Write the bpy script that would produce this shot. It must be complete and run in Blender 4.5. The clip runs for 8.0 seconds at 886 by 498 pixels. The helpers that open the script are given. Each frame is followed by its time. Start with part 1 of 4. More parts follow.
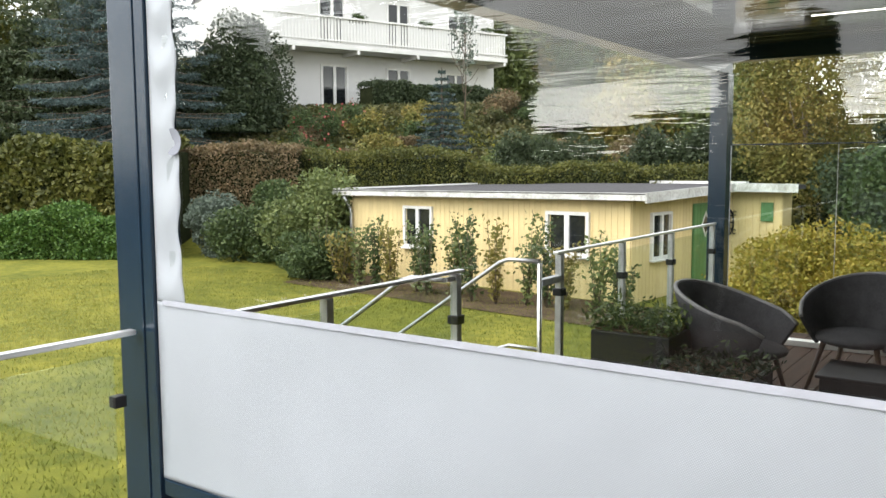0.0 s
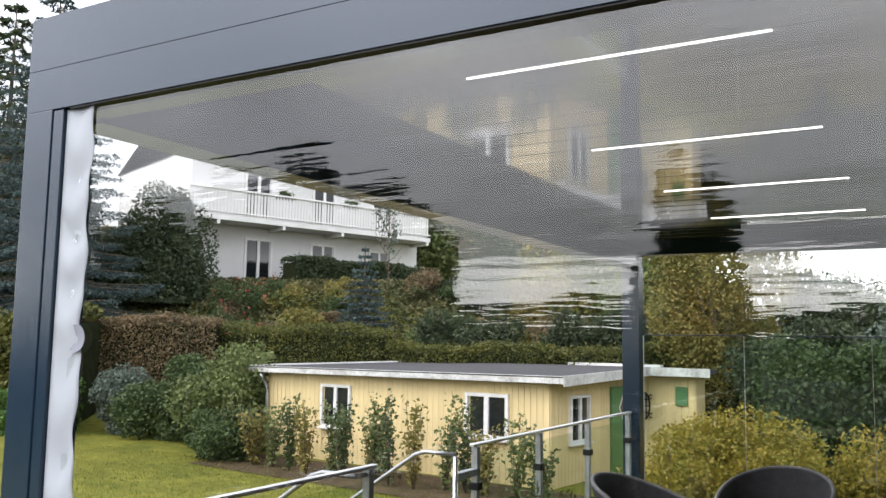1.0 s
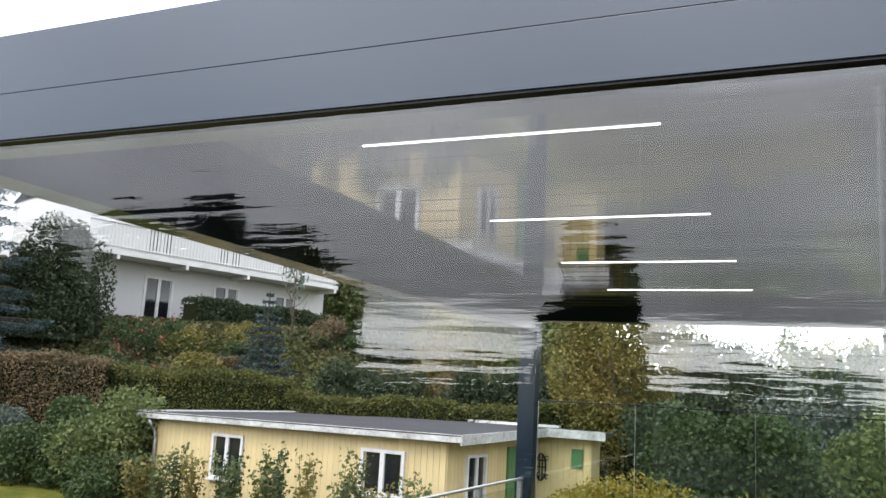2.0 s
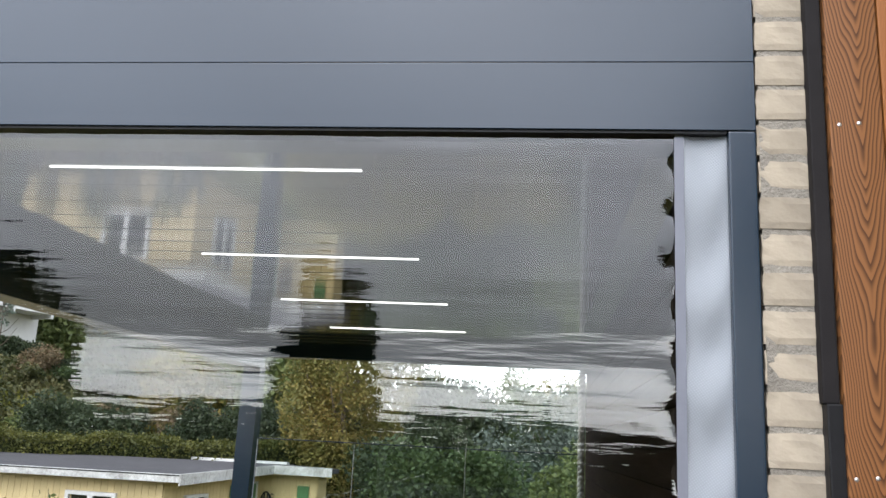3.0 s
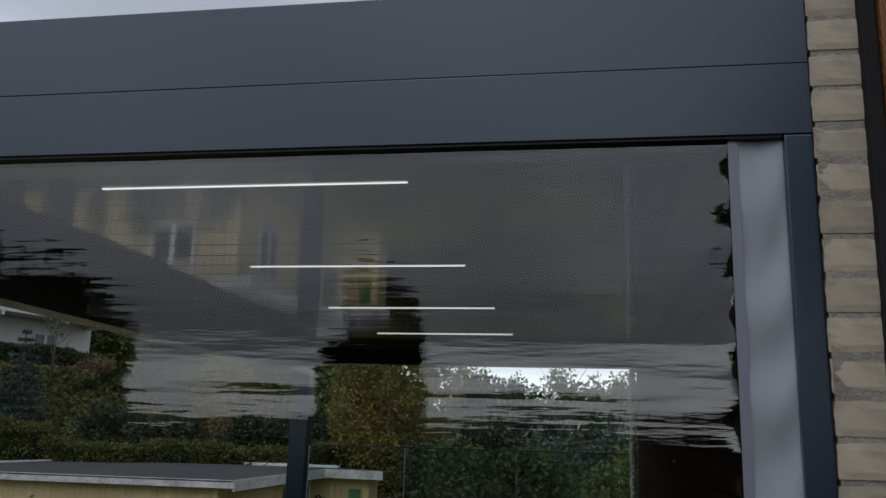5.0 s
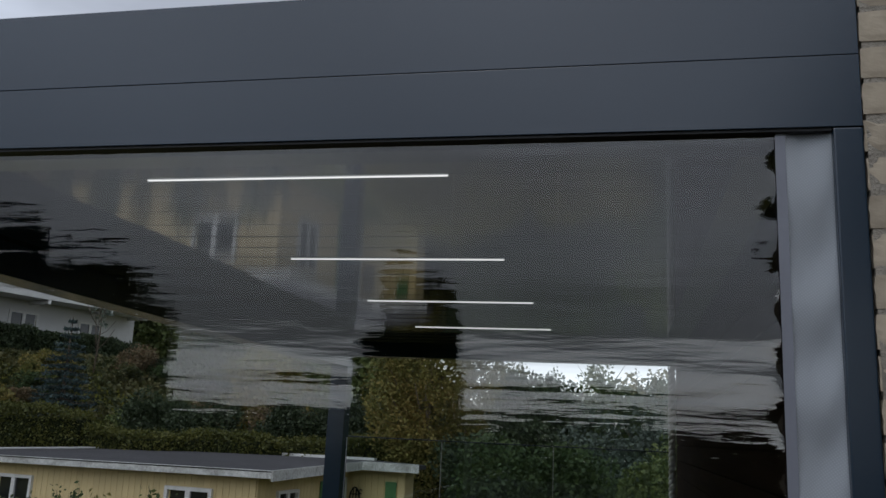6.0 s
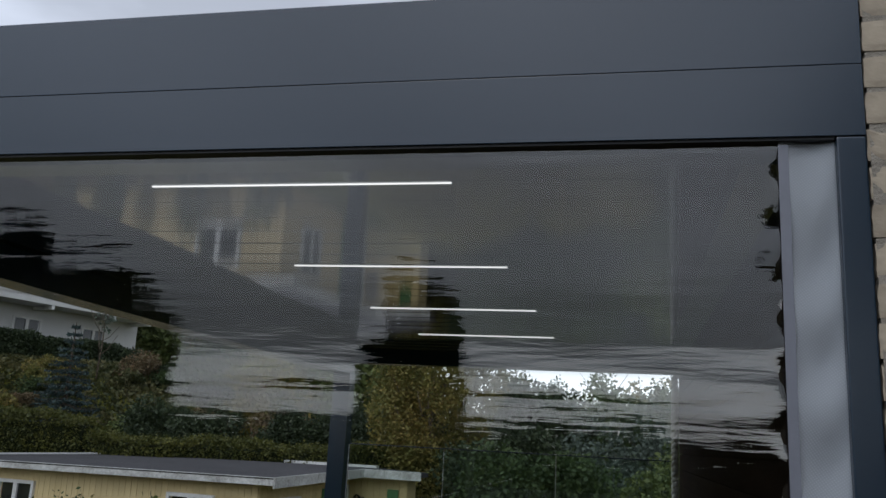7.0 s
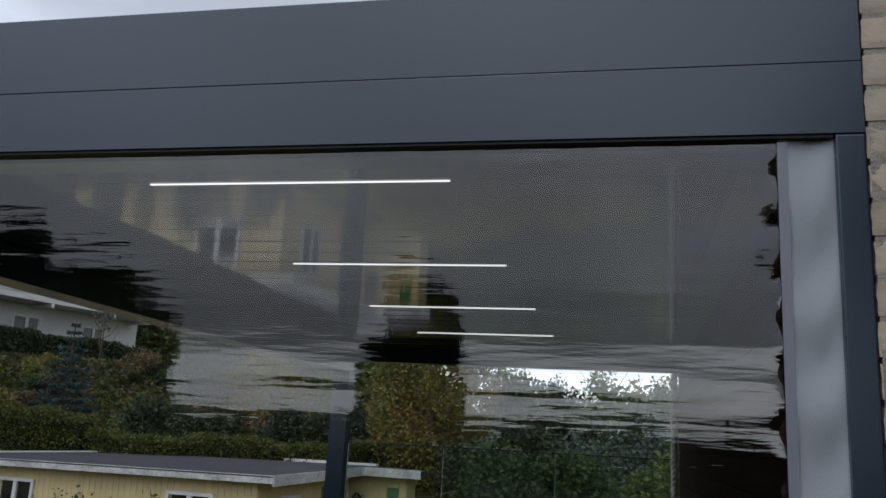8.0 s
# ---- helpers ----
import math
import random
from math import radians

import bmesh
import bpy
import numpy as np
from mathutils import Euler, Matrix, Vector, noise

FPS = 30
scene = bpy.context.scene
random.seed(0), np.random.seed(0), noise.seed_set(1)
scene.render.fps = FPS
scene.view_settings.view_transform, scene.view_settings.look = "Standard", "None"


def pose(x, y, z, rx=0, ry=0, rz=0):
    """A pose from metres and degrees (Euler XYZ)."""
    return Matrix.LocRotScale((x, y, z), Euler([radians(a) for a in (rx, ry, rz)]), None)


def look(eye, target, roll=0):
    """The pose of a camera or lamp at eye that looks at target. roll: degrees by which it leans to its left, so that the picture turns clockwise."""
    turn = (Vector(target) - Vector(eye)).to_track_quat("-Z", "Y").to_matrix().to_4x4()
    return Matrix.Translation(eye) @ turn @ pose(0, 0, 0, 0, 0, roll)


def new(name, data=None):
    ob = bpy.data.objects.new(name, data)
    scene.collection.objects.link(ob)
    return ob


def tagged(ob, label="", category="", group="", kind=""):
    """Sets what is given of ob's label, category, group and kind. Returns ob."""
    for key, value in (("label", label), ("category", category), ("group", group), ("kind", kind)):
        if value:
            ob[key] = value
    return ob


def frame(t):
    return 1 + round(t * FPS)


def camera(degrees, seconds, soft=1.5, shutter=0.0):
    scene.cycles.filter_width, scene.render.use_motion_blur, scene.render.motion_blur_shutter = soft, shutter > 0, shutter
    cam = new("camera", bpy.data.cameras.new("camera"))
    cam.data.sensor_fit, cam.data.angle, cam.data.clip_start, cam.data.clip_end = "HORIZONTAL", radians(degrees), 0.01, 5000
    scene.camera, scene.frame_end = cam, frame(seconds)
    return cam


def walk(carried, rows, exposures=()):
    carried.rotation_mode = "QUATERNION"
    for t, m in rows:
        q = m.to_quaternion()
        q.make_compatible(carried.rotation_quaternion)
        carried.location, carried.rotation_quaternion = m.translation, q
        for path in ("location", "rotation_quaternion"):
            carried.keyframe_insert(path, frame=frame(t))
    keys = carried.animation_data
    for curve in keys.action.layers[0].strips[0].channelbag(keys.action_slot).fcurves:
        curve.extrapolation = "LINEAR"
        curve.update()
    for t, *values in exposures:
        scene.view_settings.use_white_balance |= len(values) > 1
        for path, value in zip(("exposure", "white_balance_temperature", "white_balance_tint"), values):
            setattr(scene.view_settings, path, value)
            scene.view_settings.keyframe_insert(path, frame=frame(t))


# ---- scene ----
cam = camera(55.2, 8.0)
EXPOSURES = [(0, -0.8, 6800, 9), (0.5, -1.1, 6600, 11), (1.2, -1.1, 6500, 14), (2.5, -1.25, 6250, 12), (3, -1.22, 6250, 12), (3.5, -0.72, 6250, 12), (3.8, -0.92, 6250, 11),
             (4, -1.17, 6200, 11), (4.2, -1.82, 6100, 11), (4.5, -2.57, 6050, 10), (5, -3.17, 6050, 11), (5.2, -3.32, 6050, 11), (6.5, -2.95, 6000, 11), (8, -2.85, 6000, 11)]
PATH = [
    (0.0, (-0.512, -1.579, 1.443), (-1.664, 0.044, 1.245), -0.3),
    (0.1, (-0.509, -1.569, 1.451), (-1.688, 0.041, 1.316), -0.6),
    (0.3, (-0.507, -1.6, 1.471), (-1.739, -0.026, 1.389), -1.0),
    (0.4, (-0.475, -1.612, 1.48), (-1.718, -0.045, 1.432), -0.3),
    (0.5, (-0.49, -1.577, 1.486), (-1.692, 0.021, 1.468), 1.0),
    (0.7, (-0.5, -1.58, 1.506), (-1.607, 0.084, 1.576), 1.6),
    (0.8, (-0.492, -1.579, 1.515), (-1.581, 0.095, 1.618), 1.2),
    (1.0, (-0.487, -1.569, 1.526), (-1.487, 0.15, 1.739), 0.9),
    (1.2, (-0.484, -1.558, 1.537), (-1.448, 0.179, 1.767), 1.1),
    (2.3, (-0.425, -1.487, 1.617), (-1.091, 0.357, 2.01), 3.9),
    (2.5, (-0.408, -1.492, 1.612), (-0.946, 0.387, 2.038), 3.9),
    (2.7, (-0.377, -1.477, 1.622), (-0.781, 0.43, 2.072), 3.2),
    (3.0, (-0.317, -1.453, 1.638), (-0.554, 0.482, 2.083), 3.0),
    (3.2, (-0.303, -1.444, 1.652), (-0.561, 0.502, 2.032), 2.8),
    (3.5, (-0.314, -1.456, 1.648), (-0.513, 0.498, 2.028), 2.1),
    (4.0, (-0.311, -1.454, 1.649), (-0.516, 0.494, 2.054), 1.0),
    (4.2, (-0.323, -1.461, 1.655), (-0.529, 0.482, 2.078), 0.7),
    (4.5, (-0.334, -1.453, 1.665), (-0.617, 0.482, 2.082), 1.3),
    (5.0, (-0.337, -1.457, 1.668), (-0.671, 0.465, 2.107), 1.7),
    (5.2, (-0.344, -1.458, 1.661), (-0.705, 0.464, 2.08), 2.0),
    (6.5, (-0.342, -1.459, 1.663), (-0.771, 0.446, 2.096), 2.9),
    (7.0, (-0.342, -1.461, 1.661), (-0.771, 0.442, 2.102), 3.1),
    (7.5, (-0.343, -1.463, 1.659), (-0.769, 0.439, 2.107), 3.1),
    (8.0, (-0.339, -1.455, 1.662), (-0.768, 0.449, 2.099), 3.1),
]
walk(cam, [(t, look(eye, target, roll)) for t, eye, target, roll in PATH], EXPOSURES)

# ---- world and light ----
world = bpy.data.worlds.new("overcast")
scene.world = world
world.use_nodes = True
wn, wl = world.node_tree.nodes, world.node_tree.links
wn.clear()
sky = wn.new("ShaderNodeTexSky")
sky.sky_type = "NISHITA"
sky.sun_disc = False
sky.sun_elevation, sky.sun_rotation = radians(52), radians(195)
sky.air_density, sky.dust_density = 1.0, 1.0
grey = wn.new("ShaderNodeHueSaturation")
grey.inputs["Saturation"].default_value = 0.22
wl.new(sky.outputs[0], grey.inputs["Color"])
wtc = wn.new("ShaderNodeTexCoord")
wmap = wn.new("ShaderNodeMapping")
wmap.inputs["Scale"].default_value = (1.6, 1.6, 4.5)
wl.new(wtc.outputs["Generated"], wmap.inputs[0])
cloud = wn.new("ShaderNodeTexNoise")
cloud.inputs["Scale"].default_value = 1.7
cloud.inputs["Detail"].default_value = 5
wl.new(wmap.outputs[0], cloud.inputs["Vector"])
cr = wn.new("ShaderNodeMapRange")
cr.inputs["From Min"].default_value, cr.inputs["From Max"].default_value = 0.36, 0.66
cr.inputs["To Min"].default_value, cr.inputs["To Max"].default_value = 2.6, 4.1
wl.new(cloud.outputs["Fac"], cr.inputs["Value"])
wmul = wn.new("ShaderNodeVectorMath")
wmul.operation = "SCALE"
wl.new(grey.outputs[0], wmul.inputs[0])
wl.new(cr.outputs[0], wmul.inputs["Scale"])
wsep = wn.new("ShaderNodeSeparateXYZ")
wl.new(wtc.outputs["Generated"], wsep.inputs[0])
wup = wn.new("ShaderNodeMapRange")
wup.inputs["From Max"].default_value = 0.42
wup.inputs["To Min"].default_value, wup.inputs["To Max"].default_value = 0.22, 3.3
wl.new(wsep.outputs["Z"], wup.inputs["Value"])
wmul2 = wn.new("ShaderNodeVectorMath")
wmul2.operation = "SCALE"
wl.new(wmul.outputs[0], wmul2.inputs[0])
wl.new(wup.outputs[0], wmul2.inputs["Scale"])
# the bright rim of sky under the cloud deck, all round the horizon
wlow = wn.new("ShaderNodeMapRange")
wlow.interpolation_type = "SMOOTHSTEP"
wlow.inputs["From Min"].default_value, wlow.inputs["From Max"].default_value = 0.055, 0.11
wlow.inputs["To Min"].default_value, wlow.inputs["To Max"].default_value = 6.4, 1.0
wl.new(wsep.outputs["Z"], wlow.inputs["Value"])
wmul3 = wn.new("ShaderNodeVectorMath")
wmul3.operation = "SCALE"
wl.new(wmul2.outputs[0], wmul3.inputs[0])
wl.new(wlow.outputs[0], wmul3.inputs["Scale"])
wbg = wn.new("ShaderNodeBackground")
wbg.inputs["Strength"].default_value = 0.15
wl.new(wmul3.outputs[0], wbg.inputs["Color"])
wout = wn.new("ShaderNodeOutputWorld")
wl.new(wbg.outputs[0], wout.inputs[0])

sun = new("sun", bpy.data.lights.new("sun", "SUN"))
sun.data.energy, sun.data.angle, sun.data.color = 1.0, radians(14), (1.0, 0.95, 0.88)
sun.matrix_world = look((0, 0, 30), (4.1, 15.5, 9.5))

# ---- materials ----


def material(name, colour, rough=0.6, metal=0.0, vary=0.15, scale=12.0, bump=0.1, bump_scale=80.0,
             spec=0.5, stretch=(1, 1, 1), island=0.0, thing=0.0, second=None):
    """A principled surface with broad and fine variation of colour and a fine relief."""
    m = bpy.data.materials.new(name)
    m.use_nodes = True
    n, l = m.node_tree.nodes, m.node_tree.links
    b = n["Principled BSDF"]
    tc = n.new("ShaderNodeTexCoord")
    mp = n.new("ShaderNodeMapping")
    mp.inputs["Scale"].default_value = stretch
    l.new(tc.outputs["Object"], mp.inputs[0])
    broad = n.new("ShaderNodeTexNoise")
    broad.inputs["Scale"].default_value, broad.inputs["Detail"].default_value = scale * 0.15, 3
    fine = n.new("ShaderNodeTexNoise")
    fine.inputs["Scale"].default_value, fine.inputs["Detail"].default_value = scale, 6
    l.new(mp.outputs[0], broad.inputs["Vector"])
    l.new(mp.outputs[0], fine.inputs["Vector"])
    add = n.new("ShaderNodeMath")
    add.operation = "ADD"
    l.new(broad.outputs["Fac"], add.inputs[0])
    l.new(fine.outputs["Fac"], add.inputs[1])
    ramp = n.new("ShaderNodeMapRange")
    ramp.inputs["From Min"].default_value, ramp.inputs["From Max"].default_value = 0.7, 1.3
    l.new(add.outputs[0], ramp.inputs["Value"])
    mix = n.new("ShaderNodeMix")
    mix.data_type = "RGBA"
    dark = [c * (1 - vary) for c in colour]
    light = second or [min(1, c * (1 + vary)) for c in colour]
    mix.inputs[6].default_value, mix.inputs[7].default_value = (*dark, 1), (*light, 1)
    l.new(ramp.outputs[0], mix.inputs[0])
    out = mix.outputs[2]
    if island or thing:
        hsv = n.new("ShaderNodeHueSaturation")
        if island:
            src = n.new("ShaderNodeNewGeometry").outputs["Random Per Island"]
        else:
            src = n.new("ShaderNodeObjectInfo").outputs["Random"]
        amount = island or thing
        mv = n.new("ShaderNodeMapRange")
        mv.inputs["To Min"].default_value, mv.inputs["To Max"].default_value = 1 - amount, 1 + amount
        l.new(src, mv.inputs["Value"])
        l.new(mv.outputs[0], hsv.inputs["Value"])
        if island:
            mh = n.new("ShaderNodeMapRange")
            mh.inputs["To Min"].default_value, mh.inputs["To Max"].default_value = 0.5 + 0.06 * amount, 0.5 - 0.06 * amount
            l.new(src, mh.inputs["Value"])
            l.new(mh.outputs[0], hsv.inputs["Hue"])
        l.new(out, hsv.inputs["Color"])
        out = hsv.outputs[0]
    l.new(out, b.inputs["Base Color"])
    b.inputs["Roughness"].default_value, b.inputs["Metallic"].default_value = rough, metal
    b.inputs["Specular IOR Level"].default_value = spec
    if bump:
        bn = n.new("ShaderNodeTexNoise")
        bn.inputs["Scale"].default_value, bn.inputs["Detail"].default_value = bump_scale, 4
        l.new(mp.outputs[0], bn.inputs["Vector"])
        bp = n.new("ShaderNodeBump")
        bp.inputs["Strength"].default_value, bp.inputs["Distance"].default_value = bump, 0.01
        l.new(bn.outputs["Fac"], bp.inputs["Height"])
        l.new(bp.outputs[0], b.inputs["Normal"])
    return m


def leaf_material(name, colour, vary=0.4, second=None):
    m = material(name, colour, rough=0.55, vary=0.25, scale=3.0, bump=0, island=vary * 0.7, spec=0.3, second=second)
    n, l = m.node_tree.nodes, m.node_tree.links
    b = n["Principled BSDF"]
    tr = n.new("ShaderNodeBsdfTranslucent")
    mx = n.new("ShaderNodeMixShader")
    mx.inputs[0].default_value = 0.25
    l.new(b.inputs["Base Color"].links[0].from_socket, tr.inputs["Color"])
    l.new(b.outputs[0], mx.inputs[1])
    l.new(tr.outputs[0], mx.inputs[2])
    l.new(mx.outputs[0], n["Material Output"].inputs["Surface"])
    return m


def sheet_material(name, gloss, tint=(1, 1, 1), ripple=0.0, rough=0.0):
    """Clear glass or film: see-through with a mirror coat."""
    m = bpy.data.materials.new(name)
    m.use_nodes = True
    n, l = m.node_tree.nodes, m.node_tree.links
    n.remove(n["Principled BSDF"])
    clear = n.new("ShaderNodeBsdfTransparent")
    clear.inputs[0].default_value = (*tint, 1)
    coat = n.new("ShaderNodeBsdfGlossy")
    coat.inputs["Roughness"].default_value = rough
    mx = n.new("ShaderNodeMixShader")
    mx.inputs[0].default_value = gloss
    l.new(clear.outputs[0], mx.inputs[1])
    l.new(coat.outputs[0], mx.inputs[2])
    l.new(mx.outputs[0], n["Material Output"].inputs["Surface"])
    if ripple:
        tc = n.new("ShaderNodeTexCoord")
        mp = n.new("ShaderNodeMapping")
        mp.inputs["Scale"].default_value = (0.9, 1, 9.0)
        l.new(tc.outputs["Object"], mp.inputs[0])
        nz = n.new("ShaderNodeTexNoise")
        nz.inputs["Scale"].default_value, nz.inputs["Detail"].default_value = 2.2, 4.5
        l.new(mp.outputs[0], nz.inputs["Vector"])
        bp = n.new("ShaderNodeBump")
        bp.inputs["Strength"].default_value, bp.inputs["Distance"].default_value = ripple, 0.02
        l.new(nz.outputs["Fac"], bp.inputs["Height"])
        l.new(bp.outputs[0], coat.inputs["Normal"])
    return m


def wood_material(name, light, dark, rough=0.5, rings=14.0, middle=0.052, pitch=38.0):
    """Planed softwood with cathedral grain running along z."""
    m = bpy.data.materials.new(name)
    m.use_nodes = True
    n, l = m.node_tree.nodes, m.node_tree.links
    b = n["Principled BSDF"]
    tc = n.new("ShaderNodeTexCoord")
    mp = n.new("ShaderNodeMapping")
    mp.inputs["Scale"].default_value = (1.0, 1.0, 0.35)
    l.new(tc.outputs["Object"], mp.inputs[0])
    nz = n.new("ShaderNodeTexNoise")
    nz.inputs["Scale"].default_value, nz.inputs["Detail"].default_value = rings, 2.0
    nz.inputs["Roughness"].default_value = 0.35
    l.new(mp.outputs[0], nz.inputs["Vector"])
    mul = n.new("ShaderNodeMath")
    mul.operation = "MULTIPLY"
    mul.inputs[1].default_value = 9.0
    l.new(nz.outputs["Fac"], mul.inputs[0])
    # nested arches of the growth rings: steep at the board's edges, rounded in its middle
    sx = n.new("ShaderNodeSeparateXYZ")
    l.new(tc.outputs["Object"], sx.inputs[0])
    off = n.new("ShaderNodeMath")
    off.operation = "SUBTRACT"
    off.inputs[1].default_value = middle
    l.new(sx.outputs["X"], off.inputs[0])
    sq = n.new("ShaderNodeMath")
    sq.operation = "POWER"
    sq.inputs[1].default_value = 1.3
    ab = n.new("ShaderNodeMath")
    ab.operation = "ABSOLUTE"
    l.new(off.outputs[0], ab.inputs[0])
    l.new(ab.outputs[0], sq.inputs[0])
    arch = n.new("ShaderNodeMath")
    arch.operation = "MULTIPLY_ADD"
    arch.inputs[1].default_value = -394.0
    l.new(sq.outputs[0], arch.inputs[0])
    rise = n.new("ShaderNodeMath")
    rise.operation = "MULTIPLY"
    rise.inputs[1].default_value = pitch
    l.new(sx.outputs["Z"], rise.inputs[0])
    l.new(rise.outputs[0], arch.inputs[2])
    both = n.new("ShaderNodeMath")
    both.operation = "ADD"
    l.new(arch.outputs[0], both.inputs[0])
    l.new(mul.outputs[0], both.inputs[1])
    mul = both
    fr = n.new("ShaderNodeMath")
    fr.operation = "FRACT"
    l.new(mul.outputs[0], fr.inputs[0])
    ramp = n.new("ShaderNodeValToRGB")
    ramp.color_ramp.elements[0].color = (*light, 1)
    ramp.color_ramp.elements[1].color = (*dark, 1)
    ramp.color_ramp.elements[0].position, ramp.color_ramp.elements[1].position = 0.35, 0.92
    e = ramp.color_ramp.elements.new(1.0)
    e.color = (*light, 1)
    l.new(fr.outputs[0], ramp.inputs[0])
    l.new(ramp.outputs[0], b.inputs["Base Color"])
    b.inputs["Roughness"].default_value = rough
    b.inputs["Specular IOR Level"].default_value = 0.22
    bp = n.new("ShaderNodeBump")
    bp.inputs["Strength"].default_value, bp.inputs["Distance"].default_value = 0.15, 0.003
    l.new(fr.outputs[0], bp.inputs["Height"])
    l.new(bp.outputs[0], b.inputs["Normal"])
    return m


def fabric_material(name, colour):
    """White mesh fabric with a fine diagonal weave."""
    m = material(name, colour, rough=0.55, vary=0.05, scale=6, bump=0, spec=0.4)
    n, l = m.node_tree.nodes, m.node_tree.links
    b = n["Principled BSDF"]
    tc = n.new("ShaderNodeTexCoord")
    mp = n.new("ShaderNodeMapping")
    mp.inputs["Rotation"].default_value = (0, radians(35), 0)
    l.new(tc.outputs["Object"], mp.inputs[0])
    wv = n.new("ShaderNodeTexWave")
    wv.bands_direction = "X"
    wv.inputs["Scale"].default_value = 78.0
    wv.inputs["Distortion"].default_value = 0.6
    l.new(mp.outputs[0], wv.inputs["Vector"])
    wz = n.new("ShaderNodeTexWave")
    wz.bands_direction = "Z"
    wz.inputs["Scale"].default_value = 78.0
    wz.inputs["Distortion"].default_value = 0.6
    l.new(mp.outputs[0], wz.inputs["Vector"])
    weave = n.new("ShaderNodeMath")
    weave.operation = "MULTIPLY"
    l.new(wv.outputs["Fac"], weave.inputs[0])
    l.new(wz.outputs["Fac"], weave.inputs[1])
    bp = n.new("ShaderNodeBump")
    bp.inputs["Strength"].default_value, bp.inputs["Distance"].default_value = 0.4, 0.002
    l.new(weave.outputs[0], bp.inputs["Height"])
    l.new(bp.outputs[0], b.inputs["Normal"])
    old = b.inputs["Base Color"].links[0].from_socket
    mx = n.new("ShaderNodeMix")
    mx.data_type = "RGBA"
    mx.blend_type = "MULTIPLY"
    mx.inputs[0].default_value = 1.0
    rp = n.new("ShaderNodeMapRange")
    rp.inputs["To Min"].default_value, rp.inputs["To Max"].default_value = 0.8, 1.06
    l.new(weave.outputs[0], rp.inputs["Value"])
    l.new(old, mx.inputs[6])
    l.new(rp.outputs[0], mx.inputs[7])
    l.new(mx.outputs[2], b.inputs["Base Color"])
    tr = n.new("ShaderNodeBsdfTranslucent")
    tr.inputs["Color"].default_value = (0.8, 0.83, 0.9, 1)
    ms = n.new("ShaderNodeMixShader")
    ms.inputs[0].default_value = 0.2
    l.new(b.outputs[0], ms.inputs[1])
    l.new(tr.outputs[0], ms.inputs[2])
    l.new(ms.outputs[0], n["Material Output"].inputs["Surface"])
    return m


def glow_material(name, colour, strength):
    m = bpy.data.materials.new(name)
    m.use_nodes = True
    b = m.node_tree.nodes["Principled BSDF"]
    b.inputs["Base Color"].default_value = (*colour, 1)
    b.inputs["Emission Color"].default_value = (*colour, 1)
    b.inputs["Emission Strength"].default_value = strength
    return m


ALU = material("anthracite_powder_coat", (0.011, 0.025, 0.043), rough=0.19, vary=0.06, scale=4, bump=0.05, bump_scale=900, spec=0.56)
ALU_DARK = material("dark_gasket", (0.012, 0.013, 0.015), rough=0.6, vary=0.2, bump=0.1)
SLAT = material("satin_slat_coat", (0.055, 0.055, 0.060), rough=0.05, vary=0.08, scale=5, bump=0.02, bump_scale=30, spec=0.6)
SLAT.node_tree.nodes["Principled BSDF"].inputs["IOR"].default_value = 2.15
LED = glow_material("led_strip_light", (1.0, 0.97, 0.9), 9.0)
FILM = sheet_material("clear_film", 0.08, (0.93, 0.94, 0.93), ripple=0.05)
GLASS = sheet_material("rail_glass", 0.07, (0.93, 0.97, 0.95))
PANE = material("dark_window_glass", (0.012, 0.014, 0.016), rough=0.08, vary=0.3, bump=0, spec=0.7)
FABRIC = fabric_material("white_mesh_fabric", (0.465, 0.50, 0.535))
HEM = material("grey_hem_tape", (0.36, 0.375, 0.42), rough=0.6, vary=0.1, bump=0.2)
WELD = material("lavender_weld_tape", (0.19, 0.20, 0.235), rough=0.5, vary=0.06, bump=0.1)
STEEL = material("brushed_steel", (0.72, 0.72, 0.70), rough=0.38, metal=1.0, vary=0.1, scale=30, stretch=(1, 1, 8), bump=0.05)
GALV = material("galvanised_steel", (0.42, 0.43, 0.44), rough=0.45, metal=0.9, vary=0.2, scale=25, bump=0.1)
BLACK = material("black_plastic", (0.010, 0.010, 0.011), rough=0.5, vary=0.2, bump=0.1, spec=0.25)
BRICK = material("pale_yellow_brick", (0.33, 0.283, 0.215), rough=0.9, vary=0.28, scale=24, bump=0.16, bump_scale=70, thing=0.14, spec=0.2)
MORTAR = material("grey_mortar", (0.30, 0.275, 0.23), rough=0.95, vary=0.2, scale=60, bump=0.5, bump_scale=220, spec=0.1)
CEDAR = wood_material("red_cedar", (0.245, 0.105, 0.036), (0.068, 0.027, 0.010), pitch=27.0)
CEDAR_PLAIN = wood_material("plain_cedar", (0.30, 0.113, 0.028), (0.215, 0.078, 0.018), middle=0.5, pitch=2.0)
FLASHING = material("dark_brown_flashing", (0.020, 0.018, 0.018), rough=0.7, vary=0.2, bump=0.1, spec=0.12)
DARKWOOD = material("dark_stained_wood", (0.030, 0.017, 0.012), rough=0.9, vary=0.4, scale=14, stretch=(1, 0.08, 1), bump=0.4, bump_scale=40, spec=0.08)
DECK = material("oiled_decking", (0.045, 0.024, 0.015), rough=0.8, spec=0.15, vary=0.3, scale=20, stretch=(1, 0.08, 1), bump=0.4, thing=0.15)
YELLOW = material("yellow_boards_paint", (0.62, 0.49, 0.25), rough=0.7, vary=0.10, scale=14, stretch=(1, 1, 0.3), bump=0.25, thing=0.06)
